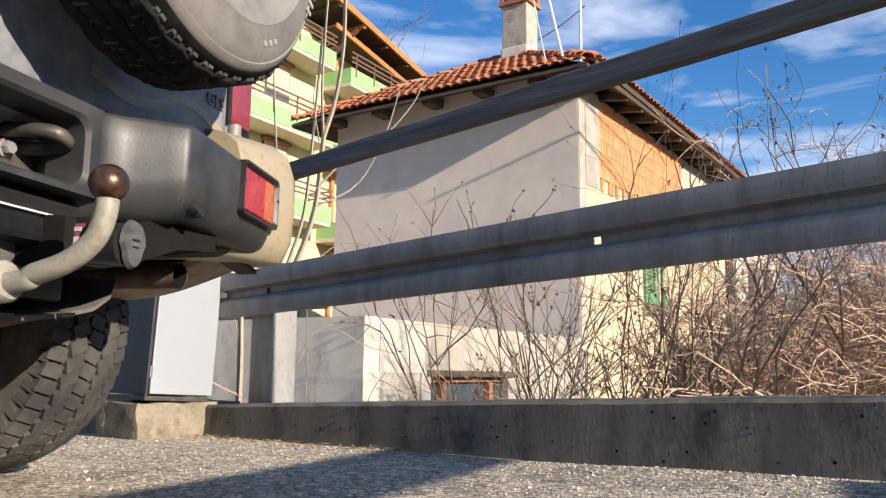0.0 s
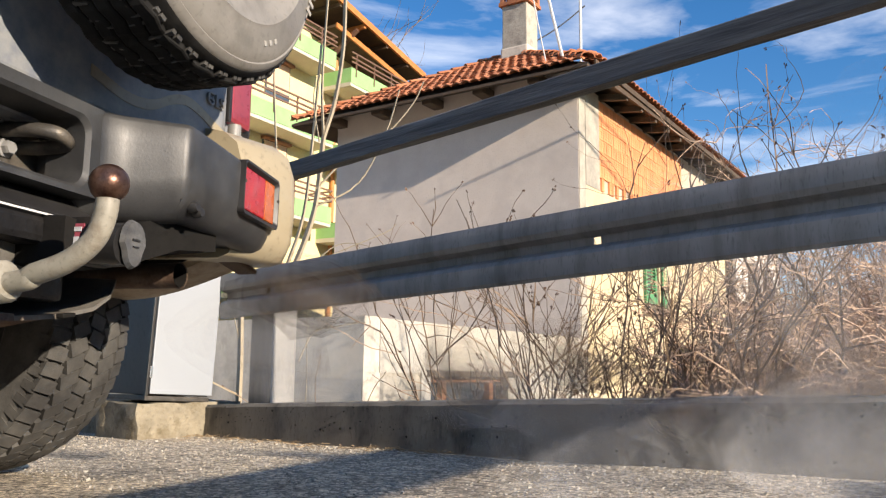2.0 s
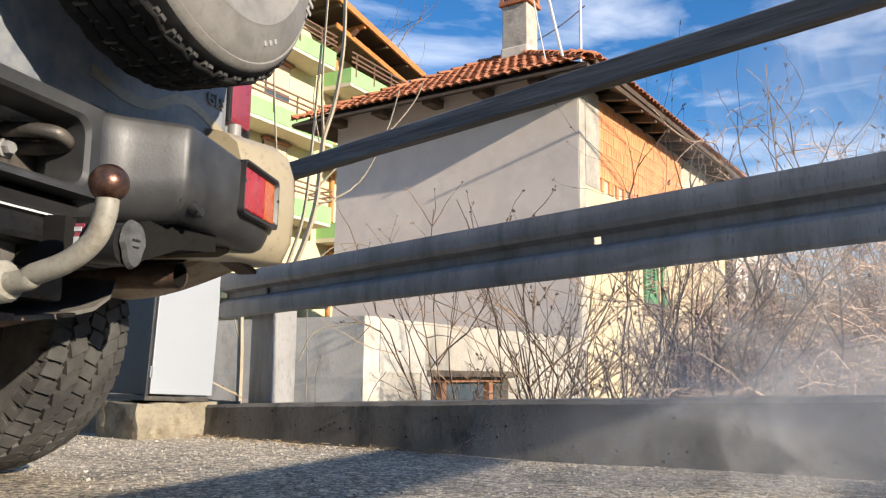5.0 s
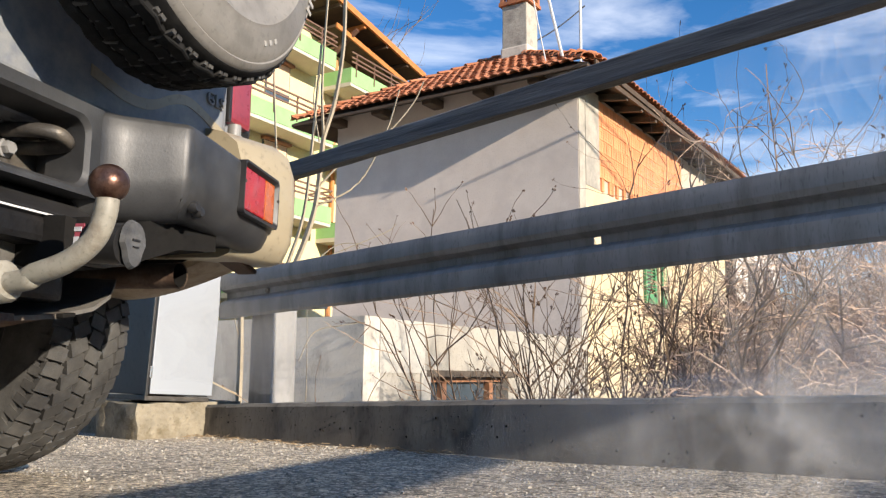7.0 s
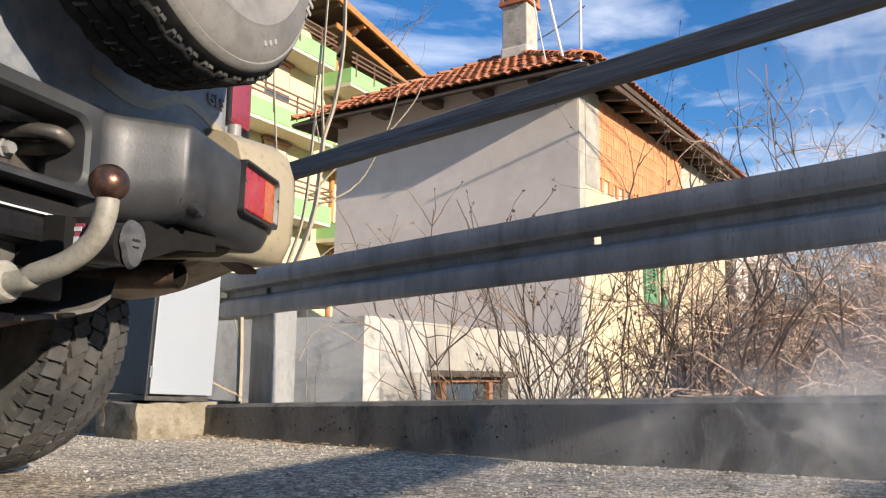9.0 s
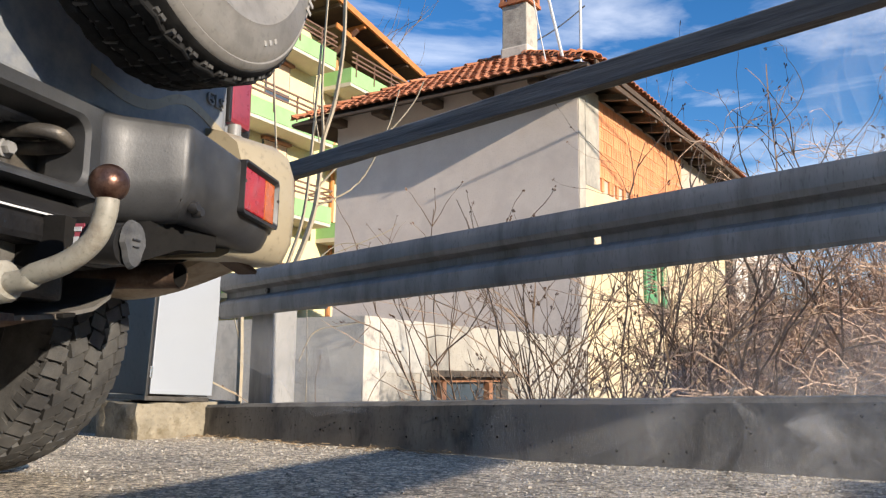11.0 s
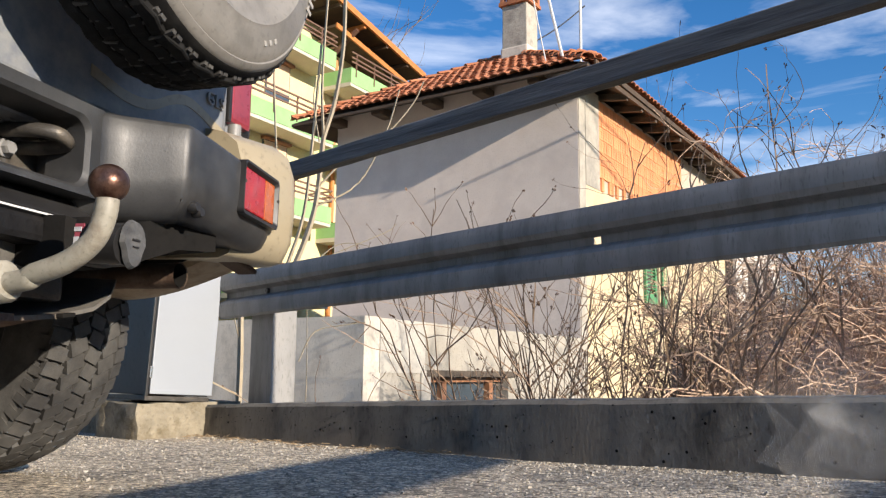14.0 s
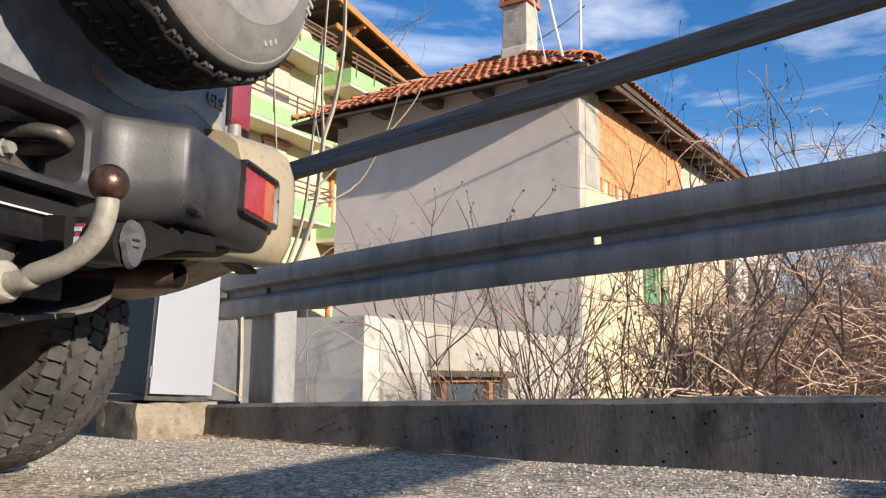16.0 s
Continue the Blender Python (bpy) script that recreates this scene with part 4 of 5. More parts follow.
        tube(bm, [(0.887, 0.19, z), (0.893, 0.26, z + 0.012), (0.892, 0.36, z + 0.02)], [0.002, 0.006, 0.002], 6)
        part("groove_rib", bm, BEIGE, cc, smooth=60)
    part("edge_debris", boxes(((0.78, 0.25, 0.503), (0.1, 0.05, 0.012), Matrix.Rotation(0.2, 4, "Y"), 0.004)), RUST, cc, "dried mud on the lower edge")
    # tailgate, stripe, badge, lamps
    tg = part("tailgate", boxes(((0.0, 0.345, 1.02), (1.52, 0.13, 0.62), None, 0.03)), BLUE, t, "dusty dark blue tailgate")
    pts = smooth_path([(0.28, 0, 0.80), (0.38, 0, 0.783), (0.46, 0, 0.792), (0.53, 0, 0.826), (0.585, 0, 0.84), (0.64, 0, 0.832), (0.70, 0, 0.815), (0.76, 0, 0.80)], 5)
    bm = bmesh.new()
    skin(bm, [[(p.x, 0.278, p.z - 0.011), (p.x, 0.278, p.z + 0.011), (p.x, 0.283, p.z + 0.011), (p.x, 0.283, p.z - 0.011)] for p in pts])
    part("stripe", bm, BEIGE, tg, "beige swoosh stripe")
    tx = bpy.data.curves.new("badge", "FONT")
    tx.body, tx.size, tx.extrude, tx.space_character = "GLS", 0.042, 0.003, 1.05
    tx.materials.append(GALV)
    bd = new("badge", tx)
    bd.parent = tg
    bd.matrix_basis = pose(0.655, 0.277, 0.862, 90)
    bd["label"] = "dull grey trim letters"
    tl = part("tail_lamp", boxes(((0.815, 0.33, 1.0), (0.10, 0.10, 0.30), None, 0.012)), DARK_RED, t, "dusty dark red tail lamp")
    part("lamp_housing", boxes(((0.84, 0.355, 0.86), (0.11, 0.12, 0.045), None, 0.015), ((0.765, 0.335, 1.0), (0.012, 0.11, 0.3), None, 0.003)), BLACK, tl)
    bm = bmesh.new()
    tube(bm, [(0.755, 0.262, 0.74), (0.755, 0.262, 0.835)], 0.016, 14)
    part("hinge_tube", bm, GALV, t, "grey hinge tube", smooth=60)
    part("sill_panel", boxes(((0, 0.36, 0.70), (1.5, 0.12, 0.06), None, 0.02)), BLUE, t)
    # spare wheel
    c = (0.25, 0, 1.13)
    bm = bmesh.new()
    lathe(bm, [(0.18, 0.15), (0.30, 0.165), (0.345, 0.158), (0.358, 0.142), (0.362, 0.07), (0.358, 0.010), (0.35, 0.0), (0.2, 0.0)], 72, "Y", c)
    sp = part("spare_tyre", bm, SPARE, t, "dusty spare tyre", smooth=40)
    for k in range(5):
        part("tread_rib", rib(0.371, 0.022 + 0.0285 * k, 0.022 + 0.0285 * k + 0.025, c, 0.0045), SPARE, sp)
    bm = bmesh.new()
    for sgn, y0 in ((-1, 0.011), (1, 0.160)):
        for k in range(96):
            a = 2 * math.pi * (k + 0.35 * (k % 2)) / 96
            q = Matrix.Translation((c[0], y0, c[2])) @ Matrix.Rotation(-a, 4, "Y")
            ln = 0.046 if k % 3 else 0.060
            r0, h = 0.352, 0.0048 if k % 2 else 0.0066
            # a wedge that runs from the sidewall to a point on the tread
            base = [(r0 - 0.018, 0.006 * sgn, -h * 0.8), (r0 - 0.018, 0.006 * sgn, h * 0.8), (r0 + 0.012, -0.003 * sgn, h), (r0 + 0.012, -0.003 * sgn, -h)]
            tip = [(r0 + 0.004, -ln * sgn, -0.001), (r0 + 0.004, -ln * sgn, 0.001), (r0 + 0.0205, -ln * sgn, 0.001), (r0 + 0.0205, -ln * sgn, -0.001)]
            skin(bm, [[q @ Vector(p) for p in base], [q @ Vector(p) for p in tip]])
    part("shoulder", bm, RUBBER, sp, "lugged tyre shoulder")["kind"] = "stuff"
    bm = bmesh.new()
    lathe(bm, [(0.12, 0.03), (0.17, 0.0), (0.20, -0.012), (0.262, -0.028), (0.268, -0.0315), (0.274, -0.0285), (0.315, -0.022), (0.330, -0.013), (0.333, -0.0105), (0.336, -0.012), (0.343, -0.007), (0.352, 0.004), (0.35, 0.02), (0.2, 0.02)], 120, "Y", c)
    wc = part("sidewall", bm, COVER, sp, "dusty grey tyre sidewall", smooth=50)
    # unreadable moulded print
    for k, (a, r) in enumerate(((-26, 0.318), (-22, 0.318), (-18, 0.318), (-60, 0.30), (-64, 0.30), (-68, 0.30))):
        x, z = c[0] + r * math.cos(radians(a)), c[2] + r * math.sin(radians(a))
        ob = part("print_mark", boxes(((0, 0, 0), (0.010, 0.003, 0.020 if k < 3 else 0.010), None, 0.001)), PRINT, wc, "worn pale print")
        ob.matrix_basis = pose(x, -0.0245, z, 0, -a - 90, 0)
    bm = bmesh.new()
    lathe(bm, [(0.02, 0.05), (0.12, 0.05), (0.165, 0.02), (0.18, 0.015), (0.19, 0.03), (0.17, 0.1), (0.02, 0.1)], 48, "Y", c)
    part("rim", bm, IRON, sp, smooth=40)
    part("carrier", boxes(((0.25, 0.22, 1.10), (0.16, 0.09, 0.3), None, 0.02)), BLACK, t)
    # exhaust
    path = smooth_path([(0.40, 1.1, 0.50), (0.50, 0.85, 0.475), (0.56, 0.55, 0.458), (0.567, 0.36, 0.456), (0.569, 0.26, 0.456)], 6)
    bm = bmesh.new()
    tube(bm, path, [0.026] * (len(path) - 7) + [0.0265, 0.027, 0.027, 0.027, 0.027, 0.027, 0.0275], 20, caps=False)
    ex = part("exhaust_pipe", bm, RUST, t, "rust-brown exhaust tail pipe", smooth=60)
    bm = bmesh.new()
    tube(bm, [path[-1] + Vector((0, 0.0015, 0)), path[-5], path[-9]], [0.0248, 0.024, 0.023], 20, caps=False)
    part("sooty_bore", bm, SHADE_BLACK, ex, "near-black inside of the pipe", smooth=60)
    rings = []
    for i in range(15):
        k = i / 14
        y, z = 0.27 + 0.42 * k, 0.508 - 0.085 * math.sin(k * math.pi * 0.62) + 0.012 * k
        rings.append([(0.70, y, z + 0.10), (0.72, y, z + 0.012), (0.76, y, z), (0.84, y, z), (0.875, y, z + 0.03), (0.885, y, z + 0.10)])
    bm = bmesh.new()
    skin(bm, rings)
    part("lower_cladding", bm, DIRTY_BEIGE, t, "muddy lower edge of the beige cladding", smooth=60)
    # added dark sheet: paints the shade on the inner side of the cladding
    bm = bmesh.new()
    skin(bm, [[(0.688, 0.24, 0.535), (0.688, 0.24, 0.64), (0.697, 0.24, 0.64), (0.697, 0.24, 0.535)], [(0.688, 0.45, 0.47), (0.688, 0.45, 0.66), (0.697, 0.45, 0.66), (0.697, 0.45, 0.47)], [(0.688, 0.70, 0.46), (0.688, 0.70, 0.66), (0.697, 0.70, 0.66), (0.697, 0.70, 0.46)]])
    part("inner_arch_liner", bm, SHADE_BLACK, t, "added near-black sheet for the shade inside the arch")
    # underside
    # valance in near black, for the shade that the bumper throws on it
    bm = bmesh.new()
    skin(bm, [[(x, 0.17, z), (x, 0.17, z + 0.07), (x, 0.46, z + 0.09), (x, 0.46, z - 0.01)] for x, z in ((0.12, 0.425), (0.2, 0.42), (0.3, 0.445), (0.42, 0.485), (0.55, 0.5))])
    part("valance", bm, SHADE_BLACK, t, "lower valance coloured near black for the shade under the bumper", smooth=40)
    part("chassis_rail", boxes(((0.45, 1.4, 0.53), (0.09, 2.2, 0.13), None, 0.01)), UNDER, t)
    part("chassis_rail", boxes(((-0.45, 1.4, 0.53), (0.09, 2.2, 0.13), None, 0.01)), UNDER, t)
    part("cross_member", boxes(((0.0, 0.36, 0.42), (0.62, 0.07, 0.085), None, 0.012)), IRON, t, "muddy cross member")
    part("bracket", boxes(((0.155, 0.29, 0.428), (0.10, 0.05, 0.05), None, 0.01)), IRON, t, "muddy cast bracket")
    part("skid_plate", boxes(((0.16, 0.62, 0.345), (0.60, 0.32, 0.012), Matrix.Rotation(radians(-9), 4, "X"), 0.004)), RUST, t, "dusty tank guard")
    bm = bmesh.new()
    skin(bm, [[(x, y, z), (x, y, z + 0.008), (x, y + 0.34, z + 0.028), (x, y + 0.34, z + 0.020)] for x, y, z in ((-0.20, 0.26, 0.325), (0.12, 0.27, 0.332), (0.26, 0.29, 0.346), (0.36, 0.30, 0.366), (0.43, 0.32, 0.395), (0.47, 0.34, 0.43))])
    gd = part("guard_plate", bm, GUARD, t, "dusty bent steel guard plate", smooth=30)
    part("guard_slot", boxes(((0.27, 0.30, 0.352), (0.032, 0.05, 0.008), Matrix.Rotation(-0.15, 4, "Y"), 0.003)), SHADE_BLACK, gd)
    part("guard_bracket", boxes(((0.12, 0.275, 0.43), (0.115, 0.03, 0.085), Matrix.Rotation(radians(12), 4, "Z"), 0.010), ((0.085, 0.262, 0.388), (0.05, 0.05, 0.05), None, 0.008)), GUARD, gd, "dusty pressed steel bracket")
    part("fuel_tank", boxes(((0.15, 0.70, 0.42), (0.70, 0.40, 0.12), None, 0.03)), UNDER, t)
    bm = bmesh.new()
    tube(bm, [(-0.74, 0.95, 0.37), (0.74, 0.95, 0.37)], 0.05, 12)
    part("axle", bm, UNDER, t, smooth=60)
    part("floor", boxes(((0, 2.2, 0.62), (1.40, 3.7, 0.08))), UNDER, t)
    for x in (0.735, -0.735):
        for y in (0.95, 3.67):
            road_wheel(t, x, y, -1 if x > 0 else 1)
    # body shell, cabin and glass towards the front
    bm = bmesh.new()
    sec = [(0.30, 0.87, 0.80), (0.5, 0.88, 0.82), (0.95, 0.885, 0.86), (1.5, 0.885, 0.72), (3.1, 0.885, 0.72), (3.67, 0.885, 0.86), (4.2, 0.86, 0.78), (4.35, 0.80, 0.80)]
    rings = []
    for y, hw, zb in sec:
        rings.append([(-hw + 0.02, y, zb), (-hw, y, zb + 0.1), (-hw, y, 1.0), (-hw + 0.05, y, 1.12), (hw - 0.05, y, 1.12), (hw, y, 1.0), (hw, y, zb + 0.1), (hw - 0.02, y, zb)])
    skin(bm, rings)
    part("body", bm, BLUE, t, "dusty blue body shell", smooth=40)
    rings = []
    for y, hw, zt in ((0.30, 0.74, 1.78), (0.6, 0.74, 1.84), (2.4, 0.74, 1.84), (2.7, 0.73, 1.78), (3.3, 0.76, 1.12)):
        rings.append([(-hw - 0.08, y, 1.10), (-hw, y, zt - 0.05), (-hw + 0.08, y, zt), (hw - 0.08, y, zt), (hw, y, zt - 0.05), (hw + 0.08, y, 1.10)])
    bm = bmesh.new()
    skin(bm, rings)
    part("cabin", bm, BLUE, t, smooth=40)
    part("rear_window", boxes(((0, 0.29, 1.5), (1.2, 0.02, 0.38), None, 0.004)), GLASS_DARK, t)
    for sx in (-1, 1):
        for y, ln in ((0.75, 0.6), (1.55, 0.8), (2.4, 0.75)):
            part("side_window", boxes(((sx * 0.79, y, 1.45), (0.02, ln, 0.42), Matrix.Rotation(radians(-7 * sx), 4, "Y"), 0.004)), GLASS_DARK, t)
    part("mud_flap", boxes(((0.735, 1.36, 0.42), (0.28, 0.012, 0.36))), BLACK, t)


build_car()

# ---- plants ----
def grow(tw, rng, p, d, length, r, levels, kids, wander, lift, spread, thin=0.45):
    """One stem and its side twigs."""
    n = 6
    pts, q, way = [p.copy()], p.copy(), d.normalized()
    for i in range(n):
        way = (way + Vector((rng.gauss(0, wander), rng.gauss(0, wander), rng.gauss(0, wander) + lift))).normalized()
        q = q + way * length / n
        pts.append(q.copy())
    tw[min(levels, len(tw) - 1)].add(pts, r, r * 0.45)
    if levels == 0:
        tw[0].tips.append((pts[-1], way))
        if rng.random() < 0.5:
            tw[0].tips.append((pts[-3], way))
        return
    for k in range(kids):
        i = rng.randint(1, n)
        side = Vector((rng.gauss(0, 1), rng.gauss(0, 1), rng.gauss(0, 0.7))).normalized()
        w = ((pts[i] - pts[i - 1]).normalized() + side * spread).normalized()
        grow(tw, rng, pts[i], w, length * rng.uniform(0.3, 0.6), r * thin, levels - 1, max(2, kids - 1), wander * 1.2, lift, spread, thin)


def plant(name, at, label, category, stems, seed, bark, height, radius, lean=(0, 0), levels=2, kids=5, wander=0.12, lift=0.05, spread=0.8, r=0.012, bud=0.006, bud_share=0.6, group="", thin=0.45):
    rng = random.Random(seed)
    t = thing(name, pose(*at), label, category, group)
    tw = [Twigs() for _ in range(levels + 1)]
    for i in range(stems):
        a, k = rng.uniform(0, 6.283), math.sqrt(rng.random())
        p = Vector((radius * 0.5 * k * math.cos(a), radius * 0.5 * k * math.sin(a), 0))
        d = Vector((lean[0] + radius / height * k * math.cos(a), lean[1] + radius / height * k * math.sin(a), 1))
        grow(tw, rng, p, d, height * rng.uniform(0.7, 1.05), r * rng.uniform(0.6, 1.2), levels, kids, wander, lift, spread, thin)
    names = ["twigs", "branches", "stems", "trunk"]
    for k, w in enumerate(tw):
        w.mesh(names[k], bark, t)["kind"] = "stuff"
    if bud:
        heads = Twigs()
        for p, d in tw[0].tips:
            if rng.random() < bud_share:
                s = bud * rng.uniform(0.6, 1.5)
                for _ in range(3 if bud > 0.0055 else 1):
                    q = p + Vector([rng.uniform(-1, 1) * s * 1.2 for _ in range(3)])
                    heads.add([q - d * s, q - d * s * 0.2, q + d * s], s * 0.62, s * 0.3)
        heads.mesh("buds", DRY_LEAF, t)["kind"] = "stuff"
    return t


def build_plants():
    plant("shrub", (0.46, 5.0, LOW), "bare brown shrub with fine upright twigs behind the railing", "shrub", 13, 21, SAGE, 1.75, 0.62, (0.0, 0), 2, 5, 0.10, 0.03, 0.8, 0.011, 0.006, 0.5, thin=0.6)
    plant("shrub", (0.98, 4.8, LOW), "bare brown shrub with arching twigs before the yellow wall", "shrub", 6, 22, SAGE, 1.9, 0.5, (0.04, 0), 2, 5, 0.12, 0.02, 0.85, 0.011, 0.006, 0.5, thin=0.6)
    plant("seed_shrub", (0.86, 4.6, LOW), "slender bare shrub with dry brown seed heads", "shrub", 5, 23, SAGE, 2.0, 0.45, (0.0, 0), 2, 6, 0.09, 0.05, 0.7, 0.010, 0.0062, 0.95, thin=0.58)
    plant("seed_shrub", (1.52, 4.75, LOW), "tall bare shrub with dry seed heads and a thick stem", "shrub", 10, 24, SAGE, 1.95, 0.58, (-0.05, 0), 2, 7, 0.11, 0.05, 0.75, 0.017, 0.0062, 0.95, thin=0.55)
    plant("seed_shrub", (1.98, 5.2, LOW), "tangled bare shrub with dry seed heads", "shrub", 5, 25, SAGE, 1.55, 0.5, (0.0, 0), 2, 5, 0.12, 0.03, 0.9, 0.013, 0.0062, 0.85, thin=0.55)
    plant("small_shrub", (-0.30, 4.4, LOW), "low bare shrub with few thin twigs", "shrub", 4, 26, SAGE, 1.25, 0.5, (0.04, 0), 1, 5, 0.10, 0.05, 0.8, 0.006, 0.004, 0.4, thin=0.6)
    # the dense thicket beside the yellow house
    for i, (x, y, h, st) in enumerate(((2.66, 4.9, 1.8, 30), (2.9, 5.3, 1.9, 34), (3.4, 5.2, 2.0, 34), (3.1, 6.0, 2.3, 40), (3.6, 6.2, 2.4, 40), (4.1, 6.2, 2.4, 34), (3.6, 7.0, 2.6, 46), (4.2, 7.4, 2.8, 46), (3.3, 6.6, 2.3, 40))):
        plant("thicket_shrub", (x, y, LOW), "dense tangle of dry reddish-brown stems", "thicket", st, 40 + i, THICKET, h, 0.72, (0.05, -0.05), 2, 9, 0.26, -0.01, 1.2, 0.012, 0, 0, "thicket by the house", thin=0.55)
    # tall pale climbing stems by the railing
    t = thing("sapling", pose(-0.68, 4.45, LOW), "pale slender sapling with a few bare shoots", "sapling")
    tw = Twigs()
    for pts, r0, r1 in (([(-0.28, 0, 0), (-0.28, 0, 1.5), (-0.24, 0, 1.8), (-0.12, 0, 2.05), (-0.03, 0, 2.35), (0.0, 0.02, 2.75)], 0.022, 0.016),
                        ([(0.0, 0.02, 2.75), (0.06, 0.02, 2.98), (0.10, 0, 3.3), (0.10, 0, 3.7)], 0.015, 0.012),
                        ([(0.0, 0.02, 2.75), (-0.015, 0.0, 3.1), (0.01, 0, 3.8)], 0.010, 0.007),
                        ([(-0.02, 0, 2.72), (-0.06, 0, 2.95), (-0.05, 0, 3.1)], 0.005, 0.003),
                        ([(-0.03, 0, 2.35), (0.2, 0.05, 2.5), (0.35, 0.05, 2.8), (0.42, 0.05, 3.05)], 0.007, 0.004),
                        ([(-0.03, 0, 2.45), (0.2, 0.0, 2.70), (0.36, 0.0, 2.78), (0.50, 0.0, 2.95), (0.56, 0, 3.08)], 0.007, 0.004),
                        ([(-0.30, 0.03, 0), (-0.30, 0.03, 1.5), (-0.20, 0.03, 1.95), (-0.10, 0.03, 2.3), (-0.06, 0.02, 2.75), (-0.03, 0.02, 3.3)], 0.015, 0.008),
                        ([(-0.22, 0, 1.8), (-0.24, 0, 2.4), (-0.28, 0, 2.95), (-0.30, 0, 3.3)], 0.008, 0.005)):
        tw.add(smooth_path(pts, 5), r0, r1)
    tw.mesh("stems", PALE_BARK, t)["kind"] = "stuff"
    t = thing("sapling", pose(-1.1, 4.4, LOW), "thin pale stem behind the railing post", "sapling")
    tw = Twigs()
    for pts, r0, r1 in (([(0.0, 0, 0), (0.03, 0, 1.3), (0.02, 0, 1.8), (0.04, 0, 2.2)], 0.021, 0.016),
                        ([(0.03, 0, 1.32), (-0.06, 0, 1.36), (-0.16, 0, 1.41)], 0.006, 0.004),
                        ([(0.02, 0, 1.6), (-0.02, 0, 1.75), (-0.05, 0, 1.9)], 0.004, 0.003)):
        tw.add(smooth_path(pts, 5), r0, r1)
    tw.mesh("stems", PALE_BARK, t)["kind"] = "stuff"
    t = thing("bramble", pose(0, 4.5, LOW), "thin arching bramble stems before the rendered wall", "bramble")
    tw = Twigs()
    for pts in ([(-0.75, 0, 2.0), (-0.6, 0, 2.14), (-0.45, 0, 2.15), (-0.35, 0, 2.10)], [(-0.7, 0, 2.05), (-0.55, 0, 2.12), (-0.32, 0, 2.22), (-0.26, 0, 2.27)],
                [(-0.78, 0, 1.5), (-0.7, 0, 1.66), (-0.55, 0, 1.70), (-0.42, 0, 1.72)], [(-0.8, 0, 0), (-0.75, 0.1, 1.2), (-0.75, 0, 2.0)],
                [(-0.5, 0, 1.0), (-0.38, 0, 1.33), (-0.30, 0, 1.45)], [(-0.5, 0, 0), (-0.5, 0, 1.0)]):
        tw.add(smooth_path(pts, 5), 0.004, 0.0025)
    tw.mesh("stems", PALE_BARK, t)["kind"] = "stuff"
    plant("hedge_tree", (3.95, 6.4, LOW), "bare tree with clustered dry buds above the thicket", "tree", 3, 61, SAGE, 2.9, 0.6, (-0.05, 0), 3, 6, 0.13, 0.02, 1.0, 0.03, 0.0075, 0.9)
    # far bare woodland behind the apartment building
    for i, (x, y, h) in enumerate(((-8.6, 70, 22), (-6.2, 74, 19), (-12.5, 66, 24))):
        plant("far_tree", (x, y, LOW), "tall bare winter tree on the slope", "tree", 5, 70 + i, SAGE, h, 3.5, (0.02, 0), 3, 7, 0.08, 0.03, 0.8, 0.2, 0, 0, "far bare trees", thin=0.55)


build_plants()


# ---- cables ----
def build_cables():
    def sag(a, b, drop, n=16):
        a, b = Vector(a), Vector(b)
        return [a + (b - a) * (i / n) - Vector((0, 0, drop * 4 * (i / n) * (1 - i / n))) for i in range(n + 1)]
    for nm, a, b, drop, r, mt, lab in (("overhead_cable", (1.3, 13.6, 9.3), (2.15, 13.85, 5.5), 0.1, 0.028, PALE_CABLE, "pale overhead cable fixed under the eaves"),
                                       ("thin_cable", (1.15, 13.6, 9.4), (1.85, 13.95, 5.5), 0.25, 0.012, PALE_CABLE, "thin pale cable fixed under the eaves"),
                                       ("black_cable", (1.38, 18.2, 7.6), (3.4, 19.0, 9.2), 0.15, 0.018, CABLE, "black cable from chimney to pole")):
        bm = bmesh.new()
        tube(bm, sag(a, b, drop), r, 6)
        tagged(part(nm, bm, mt), lab, "cable")
    # overhead street wires, which throw thin slanting shadows on the front wall
    for a, b in (((5.30, 10.08, 6.79), (7.75, 9.01, 7.57)), ((6.49, 9.29, 6.67), (7.74, 9.01, 6.89))):
        a, b = Vector(a), Vector(b)
        d = (b - a).normalized()
        bm = bmesh.new()
        tube(bm, [a - d * 0.3, a, b, b + d * 6], 0.022, 6)
        tagged(part("street_wire", bm, CABLE), "black overhead street wire", "cable", "overhead wires")


build_cables()


# ---- exhaust smoke: rigid puffs of thin nested veils that drift ----
def puff_mesh(name, seed, size, shells, material, detail=3):
    """Nested uneven veils of one puff."""
    bm = bmesh.new()
    off = Vector((seed * 3.7, seed * 1.9, seed * 5.3))
    for k in range(shells):
        f = (k + 1) / shells
        r = bmesh.ops.create_icosphere(bm, subdivisions=detail, radius=1)
        for v in r["verts"]:
            d = v.co.normalized()
            w = 1 + 0.42 * noise.noise(d * 1.3 + off + Vector((k * 0.23, 0, 0))) + 0.20 * noise.noise(d * 3.1 + off + Vector((k * 1.7, k, 0)))
            v.co = Vector((d.x * size[0], d.y * size[1], d.z * size[2])) * f * w
    me = bpy.data.meshes.new(name)
    bm.to_mesh(me)
    bm.free()
    me.shade_smooth()
    me.materials.append(material)
    return me


def make_puff(name, seed, size, shells, material, label):
    ob = new(name, puff_mesh(name, seed, size, shells, material))
    return tagged(ob, label, "smoke", "exhaust smoke")


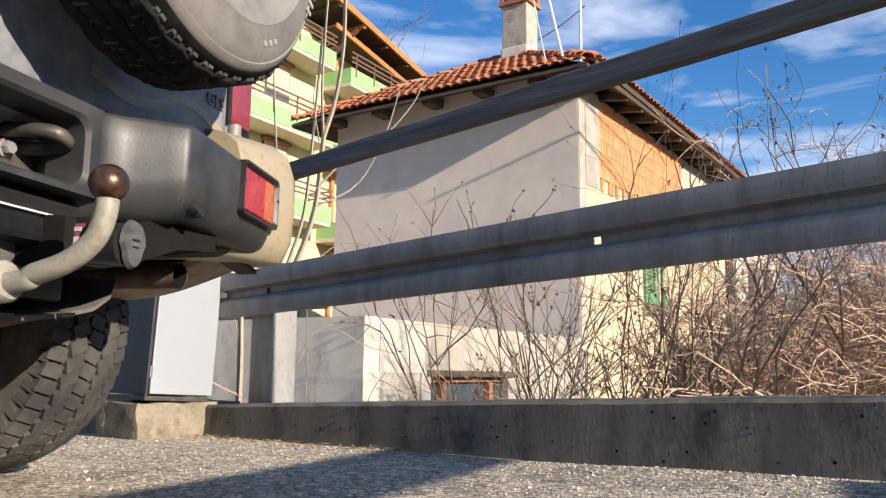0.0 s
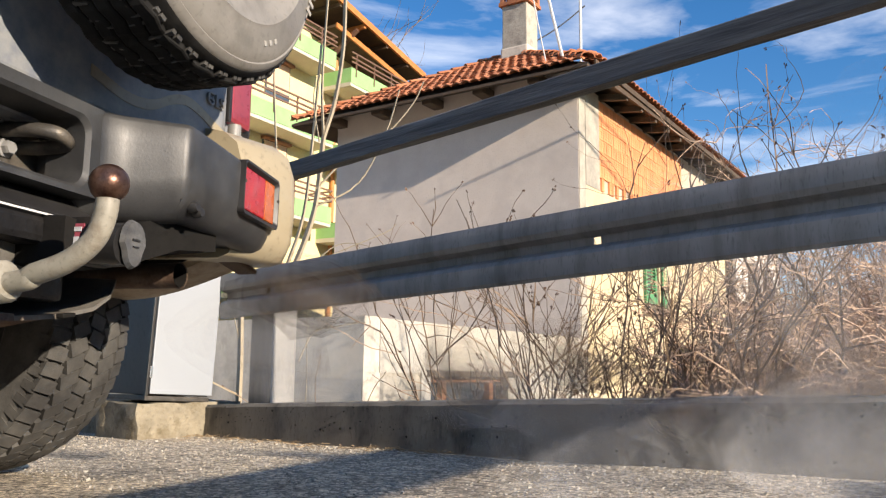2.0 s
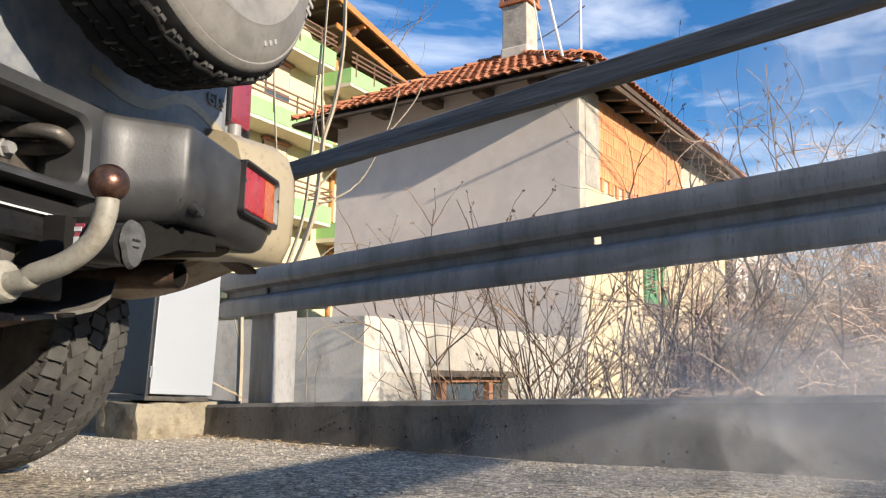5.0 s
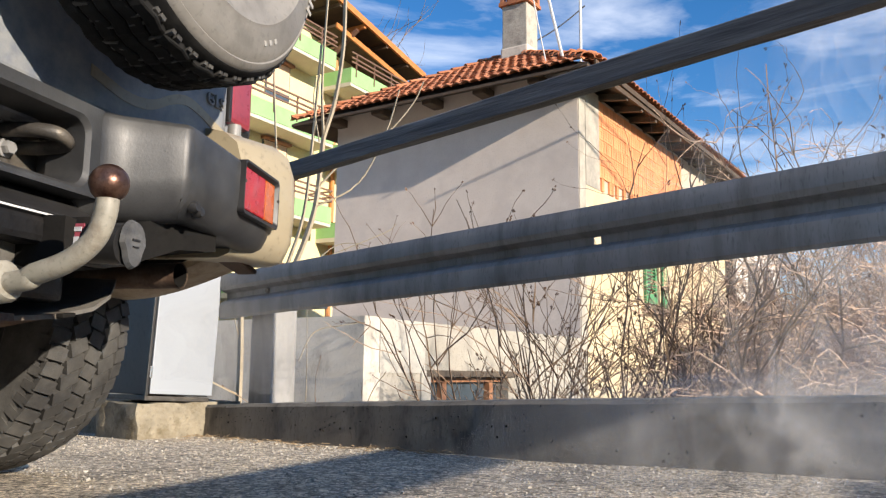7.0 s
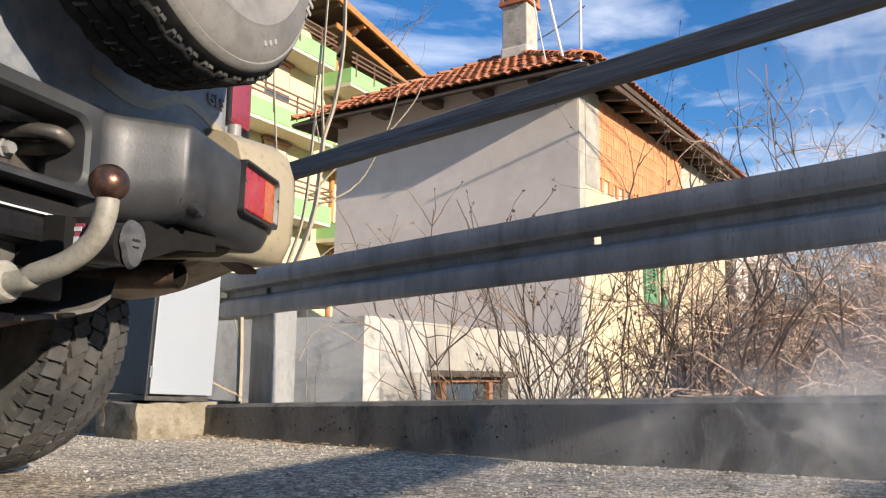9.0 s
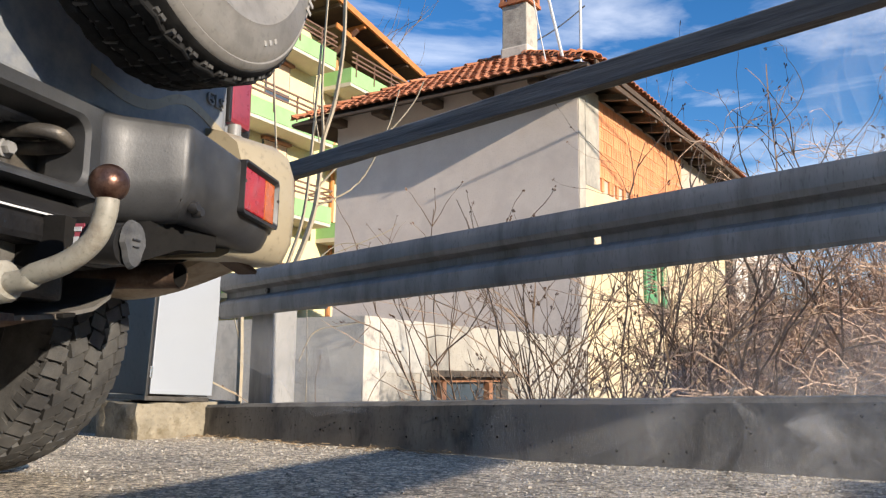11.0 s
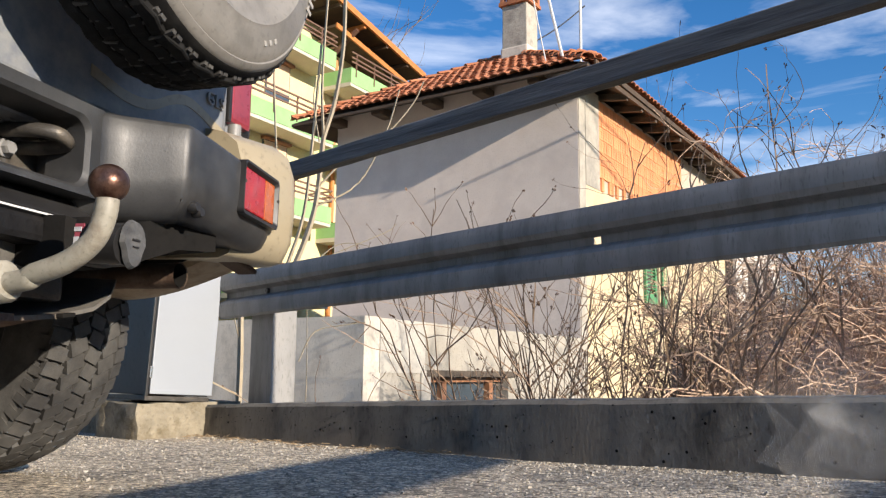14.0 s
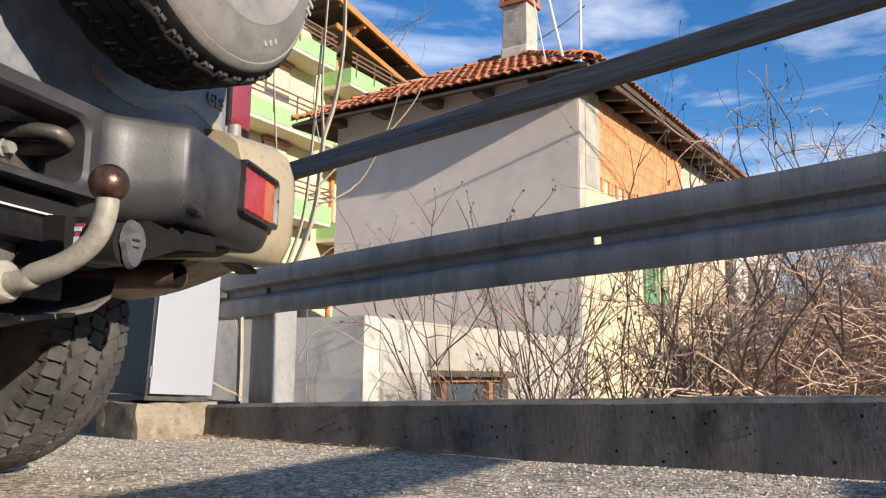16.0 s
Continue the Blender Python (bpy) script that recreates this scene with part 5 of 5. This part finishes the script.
TAIL = Vector((-0.49, 1.68, 0.45))          # mouth of the tail pipe
INSIDE = Vector((-1.55, 1.75, 0.92))        # within the car's body
PUFFS = []
for i in range(7):
    PUFFS.append(make_puff("soot_puff", i + 1, (0.17, 0.11, 0.09), 8, SOOT, "small brown-grey puff of sooty exhaust smoke"))
GREY_PUFFS = []
for i in range(9):
    GREY_PUFFS.append(make_puff("smoke_puff", i + 20, (0.26, 0.18, 0.12), 10, SMOKE, "soft grey puff of drifting exhaust smoke"))
HAZE_PUFFS = []
for i in range(12):
    k = 1.0 + 0.2 * (i % 3)
    size = (0.62 * k, 0.44 * k, 0.17 * k) if i < 7 else ((0.8, 0.5, 0.42) if i < 9 else (1.3, 0.6, 0.9))
    HAZE_PUFFS.append(make_puff("haze_cloud", i + 50, size, 13 if i < 7 else 8, HAZE, "wide thin cloud of pale exhaust haze"))


def motions():
    rng = random.Random(77)
    # sooty puffs of the first revs, one after another
    starts = (0.42, 0.62, 0.85, 1.1, 1.35, 1.7, 3.1)
    for i, (ob, t0) in enumerate(zip(PUFFS, starts)):
        turn = rng.uniform(-40, 40)
        side, low = rng.uniform(-0.05, 0.30), rng.uniform(-0.05, 0.08)
        rows = [(0.0, pose(*INSIDE, 0, 0, -15)), (t0 - 0.3, pose(*INSIDE, 0, 0, -15)), (t0, pose(-0.62, 1.72, 0.46, 0, 0, -15)),
                (t0 + 0.3, pose(-0.30, 1.72 + side, 0.36 + low, 0, 8, -15 + turn * 0.3)), (t0 + 0.7, pose(0.12, 1.85 + side, 0.27 + low, 0, 14, -15 + turn * 0.6)),
                (t0 + 1.3, pose(0.75, 1.95 + side, 0.22 + low, 0, 20, -15 + turn)), (t0 + 2.2, pose(1.9, 1.8 + side, 0.30 + low, 0, 25, -15 + turn)),
                (t0 + 4.0, pose(4.2, 1.4, 0.6, 0, 25, -15 + turn)), (16.0, pose(7.0, 0.5, 1.2, 0, 25, -15 + turn))]
        walk(ob, rows)
    # grey puffs that follow while the engine runs
    for i, (ob, t0) in enumerate(zip(GREY_PUFFS, (1.0, 1.6, 2.2, 2.9, 3.6, 5.2, 6.8, 8.4, 10.6))):
        turn = rng.uniform(-60, 60)
        side, low = rng.uniform(-0.1, 0.35), rng.uniform(-0.06, 0.10)
        rows = [(0.0, pose(*INSIDE, 0, 0, -15)), (t0 - 0.35, pose(*INSIDE, 0, 0, -15)), (t0, pose(-0.72, 1.75, 0.47, 0, 0, -15)),
                (t0 + 0.5, pose(-0.25, 1.75 + side, 0.33 + low, 0, 8, -15 + turn * 0.3)), (t0 + 1.2, pose(0.35, 1.85 + side, 0.24 + low, 0, 12, -15 + turn * 0.6)),
                (t0 + 2.3, pose(1.1, 1.95 + side, 0.26 + low, 0, 18, -15 + turn)), (t0 + 3.6, pose(2.4, 1.7, 0.4, 0, 20, -15 + turn))]
        if t0 + 6 < 16:
            rows.append((t0 + 6, pose(4.8, 1.2, 0.8, 0, 20, -15 + turn)))
        rows.append((16.0, pose(7.5, 0.5, 1.4, 0, 20, -15 + turn)))
        walk(ob, rows)
    # wide haze that gathers beside the road, hangs and thins out as it leaves
    # clouds 7 and 8 are added out of view to dim the sun on the car
    stay = ((1.9, (0.62, 1.55, 0.06), 5.4), (1.0, (1.15, 1.62, 0.10), 9.4), (1.6, (0.95, 1.95, 0.08), 8.2), (2.3, (0.35, 1.62, 0.05), 4.6), (2.2, (1.35, 1.9, 0.12), 11.6),
            (2.8, (0.85, 1.35, 0.04), 13.2), (3.3, (1.1, 1.5, 0.05), 14.8), (1.5, (1.2, 0.0, 0.80), 14.2), (2.0, (1.7, -0.35, 0.95), 14.6),
            (1.6, (1.9, 2.7, 0.55), 8.5), (2.2, (2.2, 3.2, 0.9), 10.6), (2.6, (2.3, 3.5, 1.6), 12.4))
    for i, (ob, (t1, p, t2)) in enumerate(zip(HAZE_PUFFS, stay)):
        a = rng.uniform(-25, 25)
        far = (4.5 + 0.4 * i, -1.8, 0.6)
        drift = Vector((rng.uniform(0.0, 0.25), rng.uniform(-0.1, 0.2), rng.uniform(0.02, 0.12)))
        q = Vector(p) + drift
        rows = [(0.0, pose(*far, 0, 0, a)), (max(0.1, t1 - 0.9), pose(*far, 0, 0, a)), (t1, pose(*p, 0, 0, a + 10)), ((t1 + t2) / 2, pose(*(Vector(p) + drift * 0.6), 0, 4, a + 30)),
                (t2, pose(*q, 0, 6, a + 45)), (min(15.8, t2 + 1.8), pose(q.x + 3.2, q.y - 0.3, q.z + 0.5, 0, 8, a + 60)), (16.0, pose(q.x + 4.0, q.y - 0.5, q.z + 0.7, 0, 8, a + 62))]
        walk(ob, rows)


motions()
